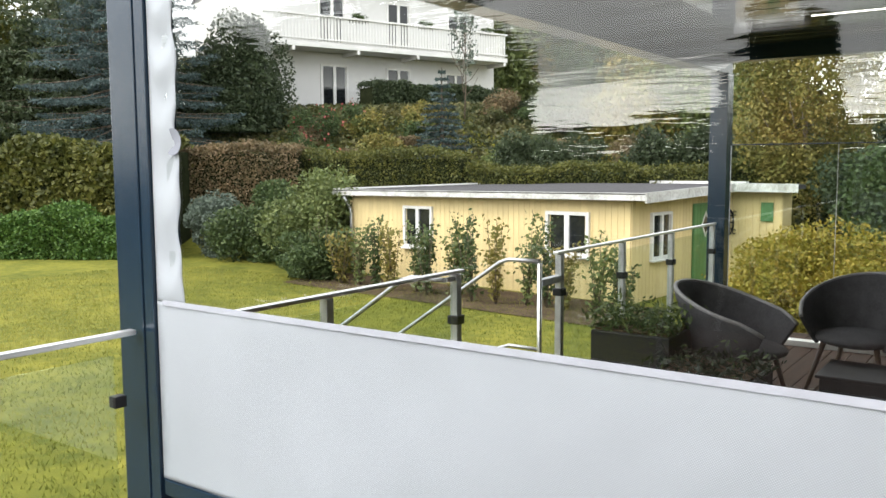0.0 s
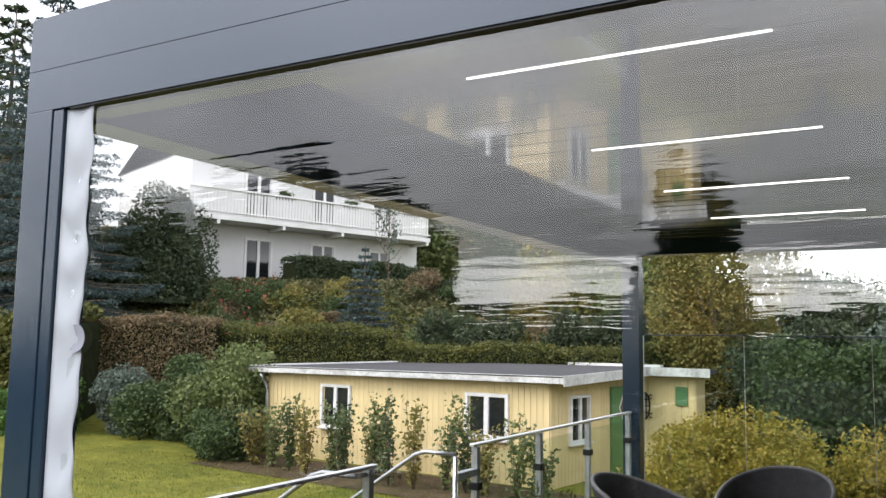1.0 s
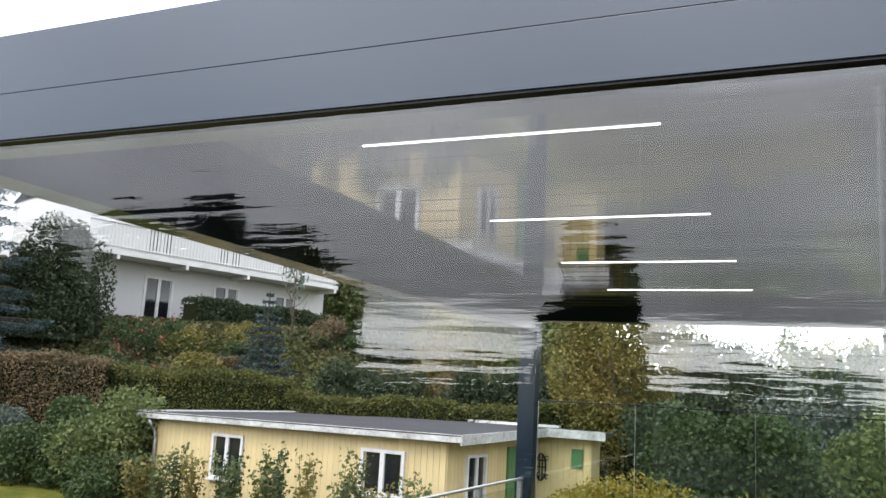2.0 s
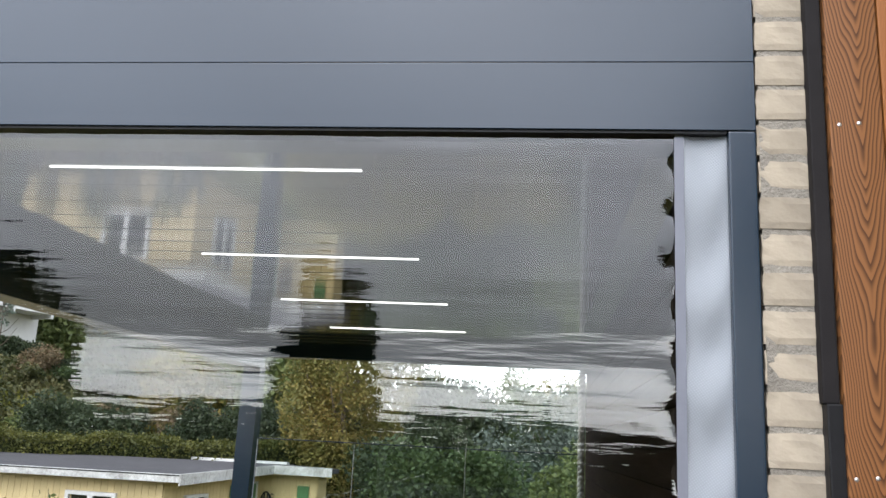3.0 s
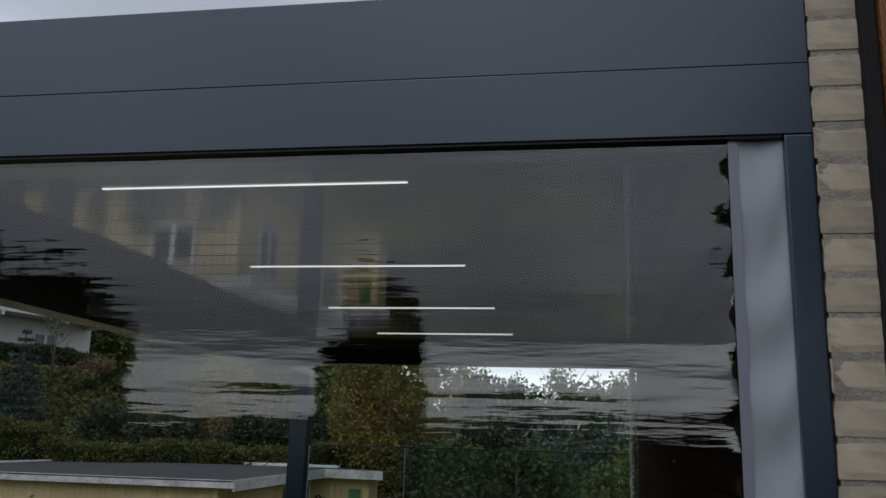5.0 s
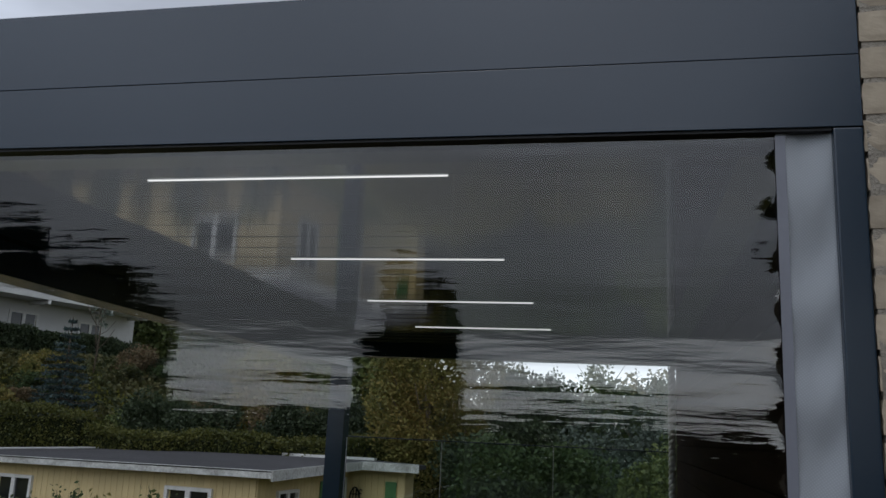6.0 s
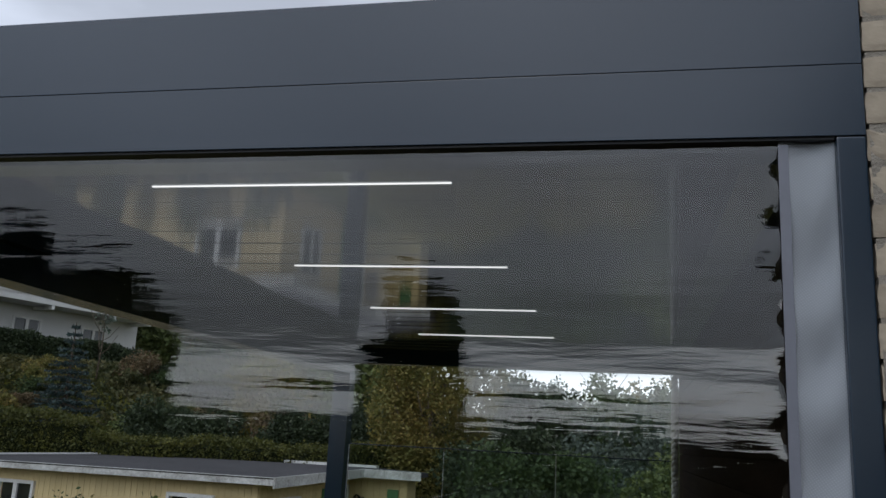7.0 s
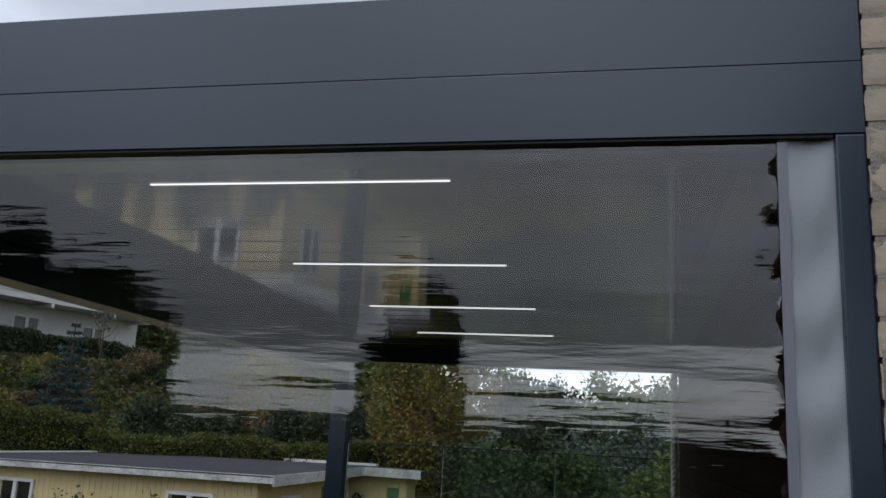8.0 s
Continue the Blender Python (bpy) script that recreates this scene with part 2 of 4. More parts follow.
GREEN_PAINT = material("green_door_paint", (0.075, 0.19, 0.07), rough=0.5, vary=0.15, bump=0.15)
WHITE = material("white_paint", (0.63, 0.625, 0.605), rough=0.6, vary=0.12, scale=14, bump=0.15)
RENDER = material("white_render", (0.56, 0.555, 0.545), rough=0.9, vary=0.06, scale=5, bump=0.4, bump_scale=60)
PEELING = material("peeling_white_paint", (0.42, 0.41, 0.38), rough=0.75, vary=0.35, scale=26, bump=0.3, second=(0.62, 0.62, 0.6))
FELT = material("grey_roofing_felt", (0.038, 0.036, 0.039), rough=0.9, vary=0.3, scale=6, bump=0.5)
TILE = material("dark_roof_tile", (0.035, 0.035, 0.04), rough=0.7, vary=0.3, bump=0.4)
SHELL = material("grey_woven_shell", (0.062, 0.060, 0.063), rough=0.85, vary=0.25, scale=90, bump=0.7, bump_scale=260, spec=0.3)
PIPING = material("pale_piping", (0.20, 0.195, 0.19), rough=0.6, vary=0.2, scale=60, bump=0.2)
OAK = material("dark_oak", (0.055, 0.032, 0.02), rough=0.5, vary=0.3, stretch=(1, 1, 0.1), scale=30)
BARK = material("bark", (0.11, 0.085, 0.06), rough=0.95, vary=0.4, scale=20, stretch=(1, 1, 0.3), bump=0.9, bump_scale=40)
# near-black colour that holds the shade between a hedge's leaves and twigs
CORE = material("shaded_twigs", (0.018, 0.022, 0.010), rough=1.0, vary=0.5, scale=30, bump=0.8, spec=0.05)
SOIL = material("bare_soil", (0.07, 0.05, 0.032), rough=1.0, vary=0.4, scale=18, bump=0.9, bump_scale=30, spec=0.1)
ROPE = material("white_cord", (0.84, 0.83, 0.79), rough=0.8, vary=0.2, scale=90, bump=0.6)
GRASS = material("lawn", (0.095, 0.115, 0.016), rough=0.9, vary=0.28, scale=7, bump=0.9, bump_scale=130, spec=0.15, second=(0.19, 0.18, 0.028))
BLADE = leaf_material("grass_blades", (0.15, 0.18, 0.028), 0.3, second=(0.25, 0.235, 0.045))
L_DARK = leaf_material("dark_leaves", (0.042, 0.060, 0.027), 0.5)
L_EVER = leaf_material("evergreen_leaves", (0.016, 0.028, 0.012), 0.4)
L_SLOPE = leaf_material("mixed_slope_leaves", (0.05, 0.075, 0.024), 0.55, second=(0.12, 0.108, 0.04))
L_MID = leaf_material("green_leaves", (0.058, 0.088, 0.030), 0.45)
L_FRESH = leaf_material("fresh_green_leaves", (0.06, 0.12, 0.022), 0.4)
L_LIGHT = leaf_material("light_leaves", (0.12, 0.15, 0.05), 0.4)
L_YELLOW = leaf_material("yellow_leaves", (0.40, 0.28, 0.035), 0.4, second=(0.22, 0.21, 0.035))
L_HEDGE = leaf_material("hedge_leaves", (0.055, 0.070, 0.015), 0.45, second=(0.125, 0.125, 0.025))
L_AUTUMN = leaf_material("autumn_leaves", (0.27, 0.205, 0.05), 0.45, second=(0.15, 0.165, 0.045))
L_BROWN = leaf_material("brown_leaves", (0.135, 0.108, 0.055), 0.45, second=(0.21, 0.15, 0.08))
L_SPRUCE = leaf_material("blue_spruce_needles", (0.045, 0.072, 0.07), 0.45)
L_RED = leaf_material("red_blooms", (0.40, 0.12, 0.10), 0.4)
L_PALE = leaf_material("grey_green_leaves", (0.10, 0.13, 0.10), 0.4)

# ---- building helpers ----


def mesh_of(name, bm, mat):
    me = bpy.data.meshes.new(name)
    bm.to_mesh(me)
    bm.free()
    me.materials.append(mat)
    return me


def part(name, bm, mat, parent, label=""):
    ob = new(name, mesh_of(name, bm, mat))
    ob.parent = parent
    if label:
        tagged(ob, label)
    return ob


def thing(name, label, category, group="", kind="", at=None):
    ob = new(name)
    ob.empty_display_size = 0.1
    if at is not None:
        ob.matrix_world = at
    return tagged(ob, label, category, group, kind)


def box(x0, x1, y0, y1, z0, z1, bevel=0.0, bm=None):
    bm2 = bmesh.new()
    bmesh.ops.create_cube(bm2, size=1, matrix=Matrix.LocRotScale(((x0 + x1) / 2, (y0 + y1) / 2, (z0 + z1) / 2), None, (abs(x1 - x0), abs(y1 - y0), abs(z1 - z0))))
    if bevel:
        bmesh.ops.bevel(bm2, geom=bm2.edges[:], offset=bevel, segments=2, affect="EDGES", profile=0.6)
    if bm is None:
        return bm2
    me = bpy.data.meshes.new("tmp")
    bm2.to_mesh(me)
    bm.from_mesh(me)
    bpy.data.meshes.remove(me)
    bm2.free()
    return bm


def tube(points, radius, sides=10, bm=None, taper=None):
    """A round bar along a line of points."""
    bm = bm or bmesh.new()
    pts = [Vector(p) for p in points]
    rings = []
    for i, p in enumerate(pts):
        d = (pts[min(i + 1, len(pts) - 1)] - pts[max(i - 1, 0)]).normalized()
        side = d.cross(Vector((0, 0, 1)) if abs(d.z) < 0.9 else Vector((1, 0, 0))).normalized()
        up = side.cross(d)
        r = radius if taper is None else radius + (taper - radius) * i / (len(pts) - 1)
        rings.append([bm.verts.new(p + r * (math.cos(a) * side + math.sin(a) * up)) for a in [2 * math.pi * k / sides for k in range(sides)]])
    for a, b in zip(rings, rings[1:]):
        for k in range(sides):
            f = bm.faces.new((a[k], a[(k + 1) % sides], b[(k + 1) % sides], b[k]))
            f.smooth = True
    bm.faces.new(rings[0][::-1])
    bm.faces.new(rings[-1])
    return bm


def from_arrays(name, verts, faces, mat, parent=None):
    me = bpy.data.meshes.new(name)
    me.from_pydata(verts.tolist() if isinstance(verts, np.ndarray) else verts, [], faces.tolist() if isinstance(faces, np.ndarray) else faces)
    me.materials.append(mat)
    ob = new(name, me)
    if parent:
        ob.parent = parent
    return ob


RNG = np.random.default_rng(7)


def leaves(points, size, length=1.7, normals=None, droop=0.0):
    """Small pointed leaves at the points, each four corners, folded at random."""
    n = len(points)
    a = RNG.normal(size=(n, 3))
    a[:, 2] -= droop
    a /= np.linalg.norm(a, axis=1)[:, None]
    b = RNG.normal(size=(n, 3))
    if normals is not None:
        b = np.cross(a, normals + 0.5 * b)
    b -= (b * a).sum(1)[:, None] * a
    b /= np.linalg.norm(b, axis=1)[:, None] + 1e-9
    s = (size * RNG.uniform(0.6, 1.4, n))[:, None]
    v = np.stack([points - a * s * length / 2, points + b * s * 0.5, points + a * s * length / 2, points - b * s * 0.5], 1).reshape(-1, 3)
    f = np.arange(4 * n).reshape(-1, 4)
    return v, f


def blob_points(centre, radii, n, rough=0.35, clumps=26, seed=1):
    """Points in an uneven crown: many clumps spread through an ellipsoid, denser outside."""
    r = np.random.default_rng(seed)
    d = r.normal(size=(clumps, 3))
    d /= np.linalg.norm(d, axis=1)[:, None]
    c = d * (r.uniform(0.35, 1.0, clumps) ** 0.6)[:, None] * (1 - rough * 0.6)
    k = r.integers(0, clumps, n)
    q = r.normal(size=(n, 3))
    q /= np.linalg.norm(q, axis=1)[:, None]
    q *= (r.uniform(0.3, 1, n) ** 0.5)[:, None] * rough * r.uniform(0.7, 1.4, clumps)[k][:, None]
    p = (c[k] + q) * np.array(radii) + np.array(centre)
    return p


def shrub(name, label, category, centre, radii, n, size, mat, group="", seed=1, stem=True, clumps=26, rough=0.35, base=None):
    """A bush: a few stems and a crown of separate leaves."""
    x, y, z = centre
    zb = ground_z(x, y) if base is None else base
    t = thing(name, label, category, group, at=Matrix.Translation((x, y, zb)))
    n, size = int(n * 1.9), size * 0.7
    pts = blob_points((0, 0, z - zb), radii, n, rough, clumps, seed)
    pts[:, 2] = np.maximum(pts[:, 2], 0.03)
    v, f = leaves(pts, size)
    from_arrays("crown", v, f, mat, t)
    if stem:
        r = random.Random(seed)
        bm = bmesh.new()
        for k in range(5):
            a = r.uniform(0, 6.28)
            e = Vector((math.cos(a) * radii[0] * 0.5, math.sin(a) * radii[1] * 0.5, (z - zb) + radii[2] * r.uniform(-0.1, 0.5)))
            tube([(0, 0, -0.05), e * 0.4 + Vector((0, 0, 0.1)), e], 0.012 + 0.012 * max(radii), 6, bm, taper=0.004)
        part("stem", bm, BARK, t)
    return t


def tree(name, label, xy, height, crown_c, radii, n, size, mat, seed=1, trunk_r=0.12, rough=0.3, clumps=40, group=""):
    x, y = xy
    zb = ground_z(x, y)
    t = thing(name, label, "tree", group, at=Matrix.Translation((x, y, zb)))
    r = random.Random(seed)
    bm = tube([(0, 0, -0.2), (r.uniform(-.1, .1), r.uniform(-.1, .1), height * 0.35), (r.uniform(-.2, .2), r.uniform(-.2, .2), height * 0.85)], trunk_r, 9, taper=trunk_r * 0.2)
    for k in range(16):
        a, h = r.uniform(0, 6.28), r.uniform(0.25, 0.8) * height
        e = Vector((math.cos(a) * radii[0] * 0.75, math.sin(a) * radii[1] * 0.75, min(h + radii[2] * r.uniform(0.1, 0.5), crown_c + radii[2] * 0.8)))
        s = Vector((0, 0, h * 0.8))
        tube([s, (s + e) / 2 + Vector((0, 0, -0.1)), e], trunk_r * 0.35, 6, bm, taper=0.008)
    part("trunk", bm, BARK, t)
    v, f = leaves(blob_points((0, 0, crown_c), radii, int(n * 1.4), rough, clumps, seed), size * 0.82)
    from_arrays("crown", v, f, mat, t)
    return t


def conifer(name, label, xy, height, spread, tiers, per, size, mat, seed=1):
    """A spruce: trunk, tiers of drooping boughs clad in needle tufts."""
    x, y = xy
    zb = ground_z(x, y)
    t = thing(name, label, "tree", at=Matrix.Translation((x, y, zb)))
    r = np.random.default_rng(seed)
    bm = tube([(0, 0, -0.2), (0, 0, height * 0.5), (0, 0, height)], 0.018 * height + 0.02, 8, taper=0.01)
    pts, nor = [], []
    for i in range(tiers):
        f = (i + 0.5) / tiers
        z = height * (0.04 + 0.95 * f)
        reach = spread * (1 - f) ** 0.85 + 0.05 * spread
        k = max(5, int(11 * (1 - f) + 5))
        for j in range(k):
            a = 2 * math.pi * (j + r.uniform(-0.3, 0.3)) / k + i * 0.7
            ln = reach * r.uniform(0.75, 1.12)
            tip = np.array((math.cos(a) * ln, math.sin(a) * ln, z - 0.16 * ln + 0.1 * ln * r.uniform(-1, 1)))
            root = np.array((0, 0, z))
            tube([root, (root + tip) / 2 + np.array((0, 0, -0.05 * ln)), tip], 0.006 * height * 0.5 * (1 - f) + 0.004, 5, bm, taper=0.003)
            m = int(per * (0.35 + ln / spread))
            along = (tip - root) / np.linalg.norm(tip - root)
            across = np.array((-math.sin(a), math.cos(a), 0.0))
            # side twigs leave the bough in pairs, shorter towards its tip, and hang a little
            twigs = max(6, int(ln / 0.16))
            w = r.integers(0, twigs, m)
            start = 0.15 + 0.85 * (w + 0.5) / twigs
            side = np.where(r.uniform(size=m) < 0.5, -1.0, 1.0)
            u = r.uniform(0, 1, m) ** 0.8
            reach_w = 0.30 * ln * (1.08 - start) + 0.05 * spread * 0.5
            q = root + (tip - root) * start[:, None]
            q = q + (along * 0.6 + np.array((0, 0, -0.10))) * (u * reach_w)[:, None] + across * (side * u * reach_w)[:, None]
            q[:, 2] -= 0.05 * ln * np.sin(start * math.pi) + 0.25 * reach_w * u * u
            pts.append(q + r.normal(size=(m, 3)) * np.array((0.03, 0.03, 0.018)) * (0.5 + 0.2 * spread))
    part("trunk", bm, BARK, t)
    p = np.concatenate(pts)
    v, f = leaves(p, size, length=3.2)
    from_arrays("crown", v, f, mat, t)
    return t


def hedge(name, label, p0, p1, depth, height, n, size, mat, seed=1, z_base=None, top_wave=0.06):
    """A clipped hedge between two points: a shell of leaves round a plain box coloured as dark as the shade inside."""
    p0, p1 = Vector((*p0, 0)), Vector((*p1, 0))
    d = p1 - p0
    ln = d.length
    zb = min(ground_z(p0.x, p0.y), ground_z(p1.x, p1.y)) if z_base is None else z_base
    t = thing(name, label, "hedge", at=Matrix.Translation((p0.x, p0.y, zb)) @ pose(0, 0, 0, 0, 0, math.degrees(math.atan2(d.y, d.x))))
    # no twigs modelled: a box with the inner shade put into its colour
    part("shaded_body", box(0.05, ln - 0.05, -depth / 2 + 0.12, depth / 2 - 0.12, -0.6, height - 0.14, 0.05), CORE, t)
    n, size = int(n * 1.9), size * 0.7
    r = np.random.default_rng(seed)
    u, w, s = r.uniform(0, ln, n), r.uniform(-0.5, 0.5, n), r.uniform(0, 1, n)
    side = r.uniform(0, 1, n)
    top = height + top_wave * np.sin(u * 1.9 + seed) + 0.5 * top_wave * np.sin(u * 5.3)
    y = np.where(side < 0.5, -depth / 2 + 0.06 * np.sin(u * 3.1) * np.sin(s * 9), np.where(side < 0.88, w * depth, depth / 2))
    z = np.where((side >= 0.5) & (side < 0.88), top, s * top)
    p = np.stack([u, y, z], 1) + r.normal(size=(n, 3)) * np.array((0.03, 0.05, 0.05)) * (0.6 + height * 0.25)
    v, f = leaves(p, size)
    from_arrays("foliage", v, f, mat, t)
    return t


def ground_z(x, y):
    """Height of the garden: a level lawn, and a slope that climbs to the white house."""
    u = -0.5 * x + 0.866 * y
    k = min(max((u - 19.0) / 13.0, 0.0), 1.0)
    far = min(max((u - 45.0) / 250.0, 0.0), 1.0)
    b = math.degrees(math.atan2(x + 0.5, max(y + 1.5, 0.01)))
    w = min(max((-19.0 - b) / 13.0, 0.0), 1.0)
    w = w * w * (3 - 2 * w)
    return -0.78 + 4.2 * k * k * (3 - 2 * k) * w + 9 * far * w


# ---- ground ----
def build_ground():
    xs = np.concatenate([np.array([-900, -400, -200, -120, -80]), np.arange(-60, 30.1, 1.0), np.array([45, 80, 150, 400, 900])])
    ys = np.concatenate([np.array([-900, -400, -150, -60, -30]), np.arange(-15, 60.1, 1.0), np.array([80, 120, 200, 400, 900])])
    v = [(x, y, ground_z(x, y)) for y in ys for x in xs]
    w = len(xs)
    f = [(j * w + i, j * w + i + 1, (j + 1) * w + i + 1, (j + 1) * w + i) for j in range(len(ys) - 1) for i in range(w - 1)]
    ob = from_arrays("ground", v, f, GRASS)
    for p in ob.data.polygons:
        p.use_smooth = True
    tagged(ob, "sunlit yellow-green mown lawn on a gentle slope", "lawn", kind="structure")
    n = 90000
    x = RNG.uniform(-17, -3.2, n)
    y = RNG.uniform(-2.5, 10.5, n)
    z = np.array([ground_z(a, b) for a, b in zip(x, y)])
    h = RNG.uniform(0.02, 0.05, n)
    a = RNG.uniform(0, 6.28, n)
    wd = 0.006
    lean = RNG.normal(size=(n, 2)) * 0.015
    p = np.stack([x, y, z], 1)
    v = np.stack([p + np.stack([np.cos(a) * wd, np.sin(a) * wd, 0 * a], 1), p - np.stack([np.cos(a) * wd, np.sin(a) * wd, 0 * a], 1), p + np.stack([lean[:, 0], lean[:, 1], h], 1)], 1).reshape(-1, 3)
    g = from_arrays("grass", v, np.arange(3 * n).reshape(-1, 3), BLADE)
    tagged(g, "short yellow-green grass blades of the lawn", "grass", kind="stuff")


build_ground()

# ---- terrace and house walls ----
FLOOR = -0.06


def build_terrace():
    deck = thing("floor", "reddish-brown timber decking of the raised terrace", "deck", kind="structure")
    part("frame", box(-3.0, 4.0, -6.0, 6.3, -0.7, FLOOR - 0.032), DARKWOOD, deck)
    bm = box(0, 0.14, 0, 12.3, -0.028, 0.0, 0.004)
    me = mesh_of("plank", bm, DECK)
    for i in range(48):
        ob = new("plank", me)
        ob.parent = deck
        ob.location = (-3.0 + i * 0.1458, -6.0, FLOOR)


def build_wall():
    w = thing("wall_east", "pale yellow brick house wall with cedar cladding and a dark flashing strip", "wall", kind="structure")
    part("mortar", box(0.053, 4.0, 0.0028, 0.16, FLOOR, 3.6), MORTAR, w)
    part("flashing", box(0.132, 0.158, -0.02, 0.012, 1.73, 3.6, 0.003), FLASHING, w, "dark grey metal flashing strip")
    part("flashing", box(0.136, 0.162, -0.024, 0.012, FLOOR, 1.73, 0.003), BLACK, w, "black metal flashing strip")
    x = 0.161
    widths = (0.089, 0.118, 0.118, 0.118)
    for k, wd in enumerate(widths):
        ob = part("cladding_board", box(0, wd - 0.002, -0.022, 0, 0, 3.6 - FLOOR, 0.003), CEDAR_PLAIN if k % 2 else CEDAR, w, "orange-brown cedar board with bold grain")
        ob.location = (x, -0.008, FLOOR)
        x += wd
    part("cladding_backing", box(0.19, 4.0, -0.006, 0.012, FLOOR, 3.6), DARKWOOD, w)
    bm = bmesh.new()
    for sx in (0.177, 0.209, 0.281, 0.322, 0.41, 0.44):
        for sz in (2.2, 1.615, 1.03, 0.45):
            bmesh.ops.create_uvsphere(bm, u_segments=8, v_segments=5, radius=0.0036, matrix=Matrix.LocRotScale((sx + (sz < 2) * -0.004, -0.030, sz + 0.1 * (sx - 0.18)), None, (1, 0.5, 1)))
    part("screw", bm, STEEL, w, "bright screw heads in the cedar boards")
    bricks = []
    for k in range(5):
        bm = box(0, 0.108, -0.11, 0, 0, 0.055)
        bmesh.ops.subdivide_edges(bm, edges=[e for e in bm.edges if abs(e.verts[0].co.y - e.verts[1].co.y) < 0.01], cuts=4, use_grid_fill=True)
        for v in bm.verts:
            q = v.co * 45 + Vector((17 * k, 0, 0))
            rim = 1.0 if min(v.co.x, 0.108 - v.co.x, v.co.z, 0.055 - v.co.z) < 0.001 else 0.45
            v.co += Vector((noise.noise(q), noise.noise(q + Vector((9, 0, 0))), noise.noise(q + Vector((0, 9, 0))))) * 0.0032 * rim
            if rim == 1.0:
                v.co.y += 0.0022 * (v.co.y < -0.05)
        bricks.append(mesh_of("brick", bm, BRICK))
    rb = random.Random(3)
    for i in range(54):
        ob = new("brick", bricks[rb.randrange(5)])
        ob.parent = w
        ob.matrix_basis = pose(0.050 + rb.uniform(-0.0015, 0.0015), 0.11 + rb.uniform(-0.002, 0.002), FLOOR + 0.0335 + i * 0.0661, rb.uniform(-0.5, 0.5), rb.uniform(-0.6, 0.6), 0)
    part("return_wall", box(1.55, 1.9, -7.0, 0.0, FLOOR, 3.6), BRICK, w)
    part("eaves", box(0.9, 4.2, -7.2, 0.6, 3.6, 3.75), ALU, w, "dark eaves over the house wall")
    inner = thing("wall_inner", "dark brown stained timber house wall inside the pergola", "wall", kind="structure")
    part("backing", box(0.10, 0.2, 0.16, 6.2, FLOOR, 2.40), DARKWOOD, inner)
    bm = box(-0.02, 0, 0, 6.0, 0, 0.118, 0.004)
    me = mesh_of("plank", bm, DARKWOOD)
    for i in range(20):
        ob = new("plank", me)
        ob.parent = inner
        ob.location = (0.10, 0.17, FLOOR + 0.01 + i * 0.122)


build_terrace()
build_wall()

# ---- pergola ----
X0, X1, YB = -2.90, 0.047, 5.85


def build_pergola():
    p = thing("pergola", "anthracite aluminium pergola with a louvred roof and light strips", "pergola")
    part("post", box(X0, -2.775, 0.0, 0.15, FLOOR, 2.2, 0.003), ALU, p)
    part("guide_rail", box(-2.773, -2.726, 0.004, 0.05, FLOOR, 2.198, 0.003), ALU, p)
    part("guide_rail", box(0.0, X1, 0.0, 0.10, FLOOR, 2.198, 0.003), ALU, p)
    part("post", box(X0 + 0.02, -2.73, YB - 0.15, YB, FLOOR, 2.2, 0.003), ALU, p)
    part("screen_box", box(X0, X1, 0.0, 0.15, 2.2, 2.3294, 0.001), ALU, p)
    part("front_beam", box(X0, X1, 0.0, 0.15, 2.3306, 2.50, 0.001), ALU, p)
    part("joint", box(X0 + 0.004, X1 - 0.004, 0.004, 0.14, 2.32, 2.34), ALU_DARK, p)
    part("slot", box(-2.698, -0.002, 0.005, 0.06, 2.195, 2.2), ALU_DARK, p)
    part("side_beam", box(X0, -2.74, 0.152, YB, 2.19, 2.50, 0.003), ALU, p)
    part("gutter", box(-2.738, -2.66, 0.152, YB - 0.15, 2.32, 2.38, 0.003), ALU, p)
    part("back_beam", box(-2.738, 0.10, YB - 0.15, YB, 2.29, 2.50, 0.003), ALU, p)
    part("wall_beam", box(0.0, 0.098, 0.16, YB - 0.15, 2.25, 2.50, 0.003), ALU, p)
    # roof slats, every sixth with a light strip
    pitch = 1.182 / 6
    bm = box(-2.66, 0.0, 0, pitch - 0.0015, 0, 0.03, 0.001)
    me = mesh_of("slat", bm, SLAT)
    strip = mesh_of("light_strip", box(-1.812, -0.848, -0.0028, 0.0028, 0.0005, 0.004, 0.0008), LED)
    tilt = random.Random(4)
    for i in range(29):
        y = 0.835 + (i - 3) * pitch
        if y + pitch > YB - 0.15:
            break
        if y < 0.16:
            continue
        ob = new("slat", me)
        ob.parent = p
        ob.matrix_basis = pose(0, y, 2.395, tilt.uniform(0.18, 0.58), 0, 0)
    for k in range(4):
        ob = new("light_strip", strip)
        ob.parent = p
        ob.location = (0, 0.863 + k * 1.182 - (0.015 if k == 0 else 0.0), 2.391)
        tagged(ob, "bright white linear light strip")
    part("roof_cover", box(-2.74, 0.0, 0.15, YB - 0.15, 2.43, 2.45), ALU, p)


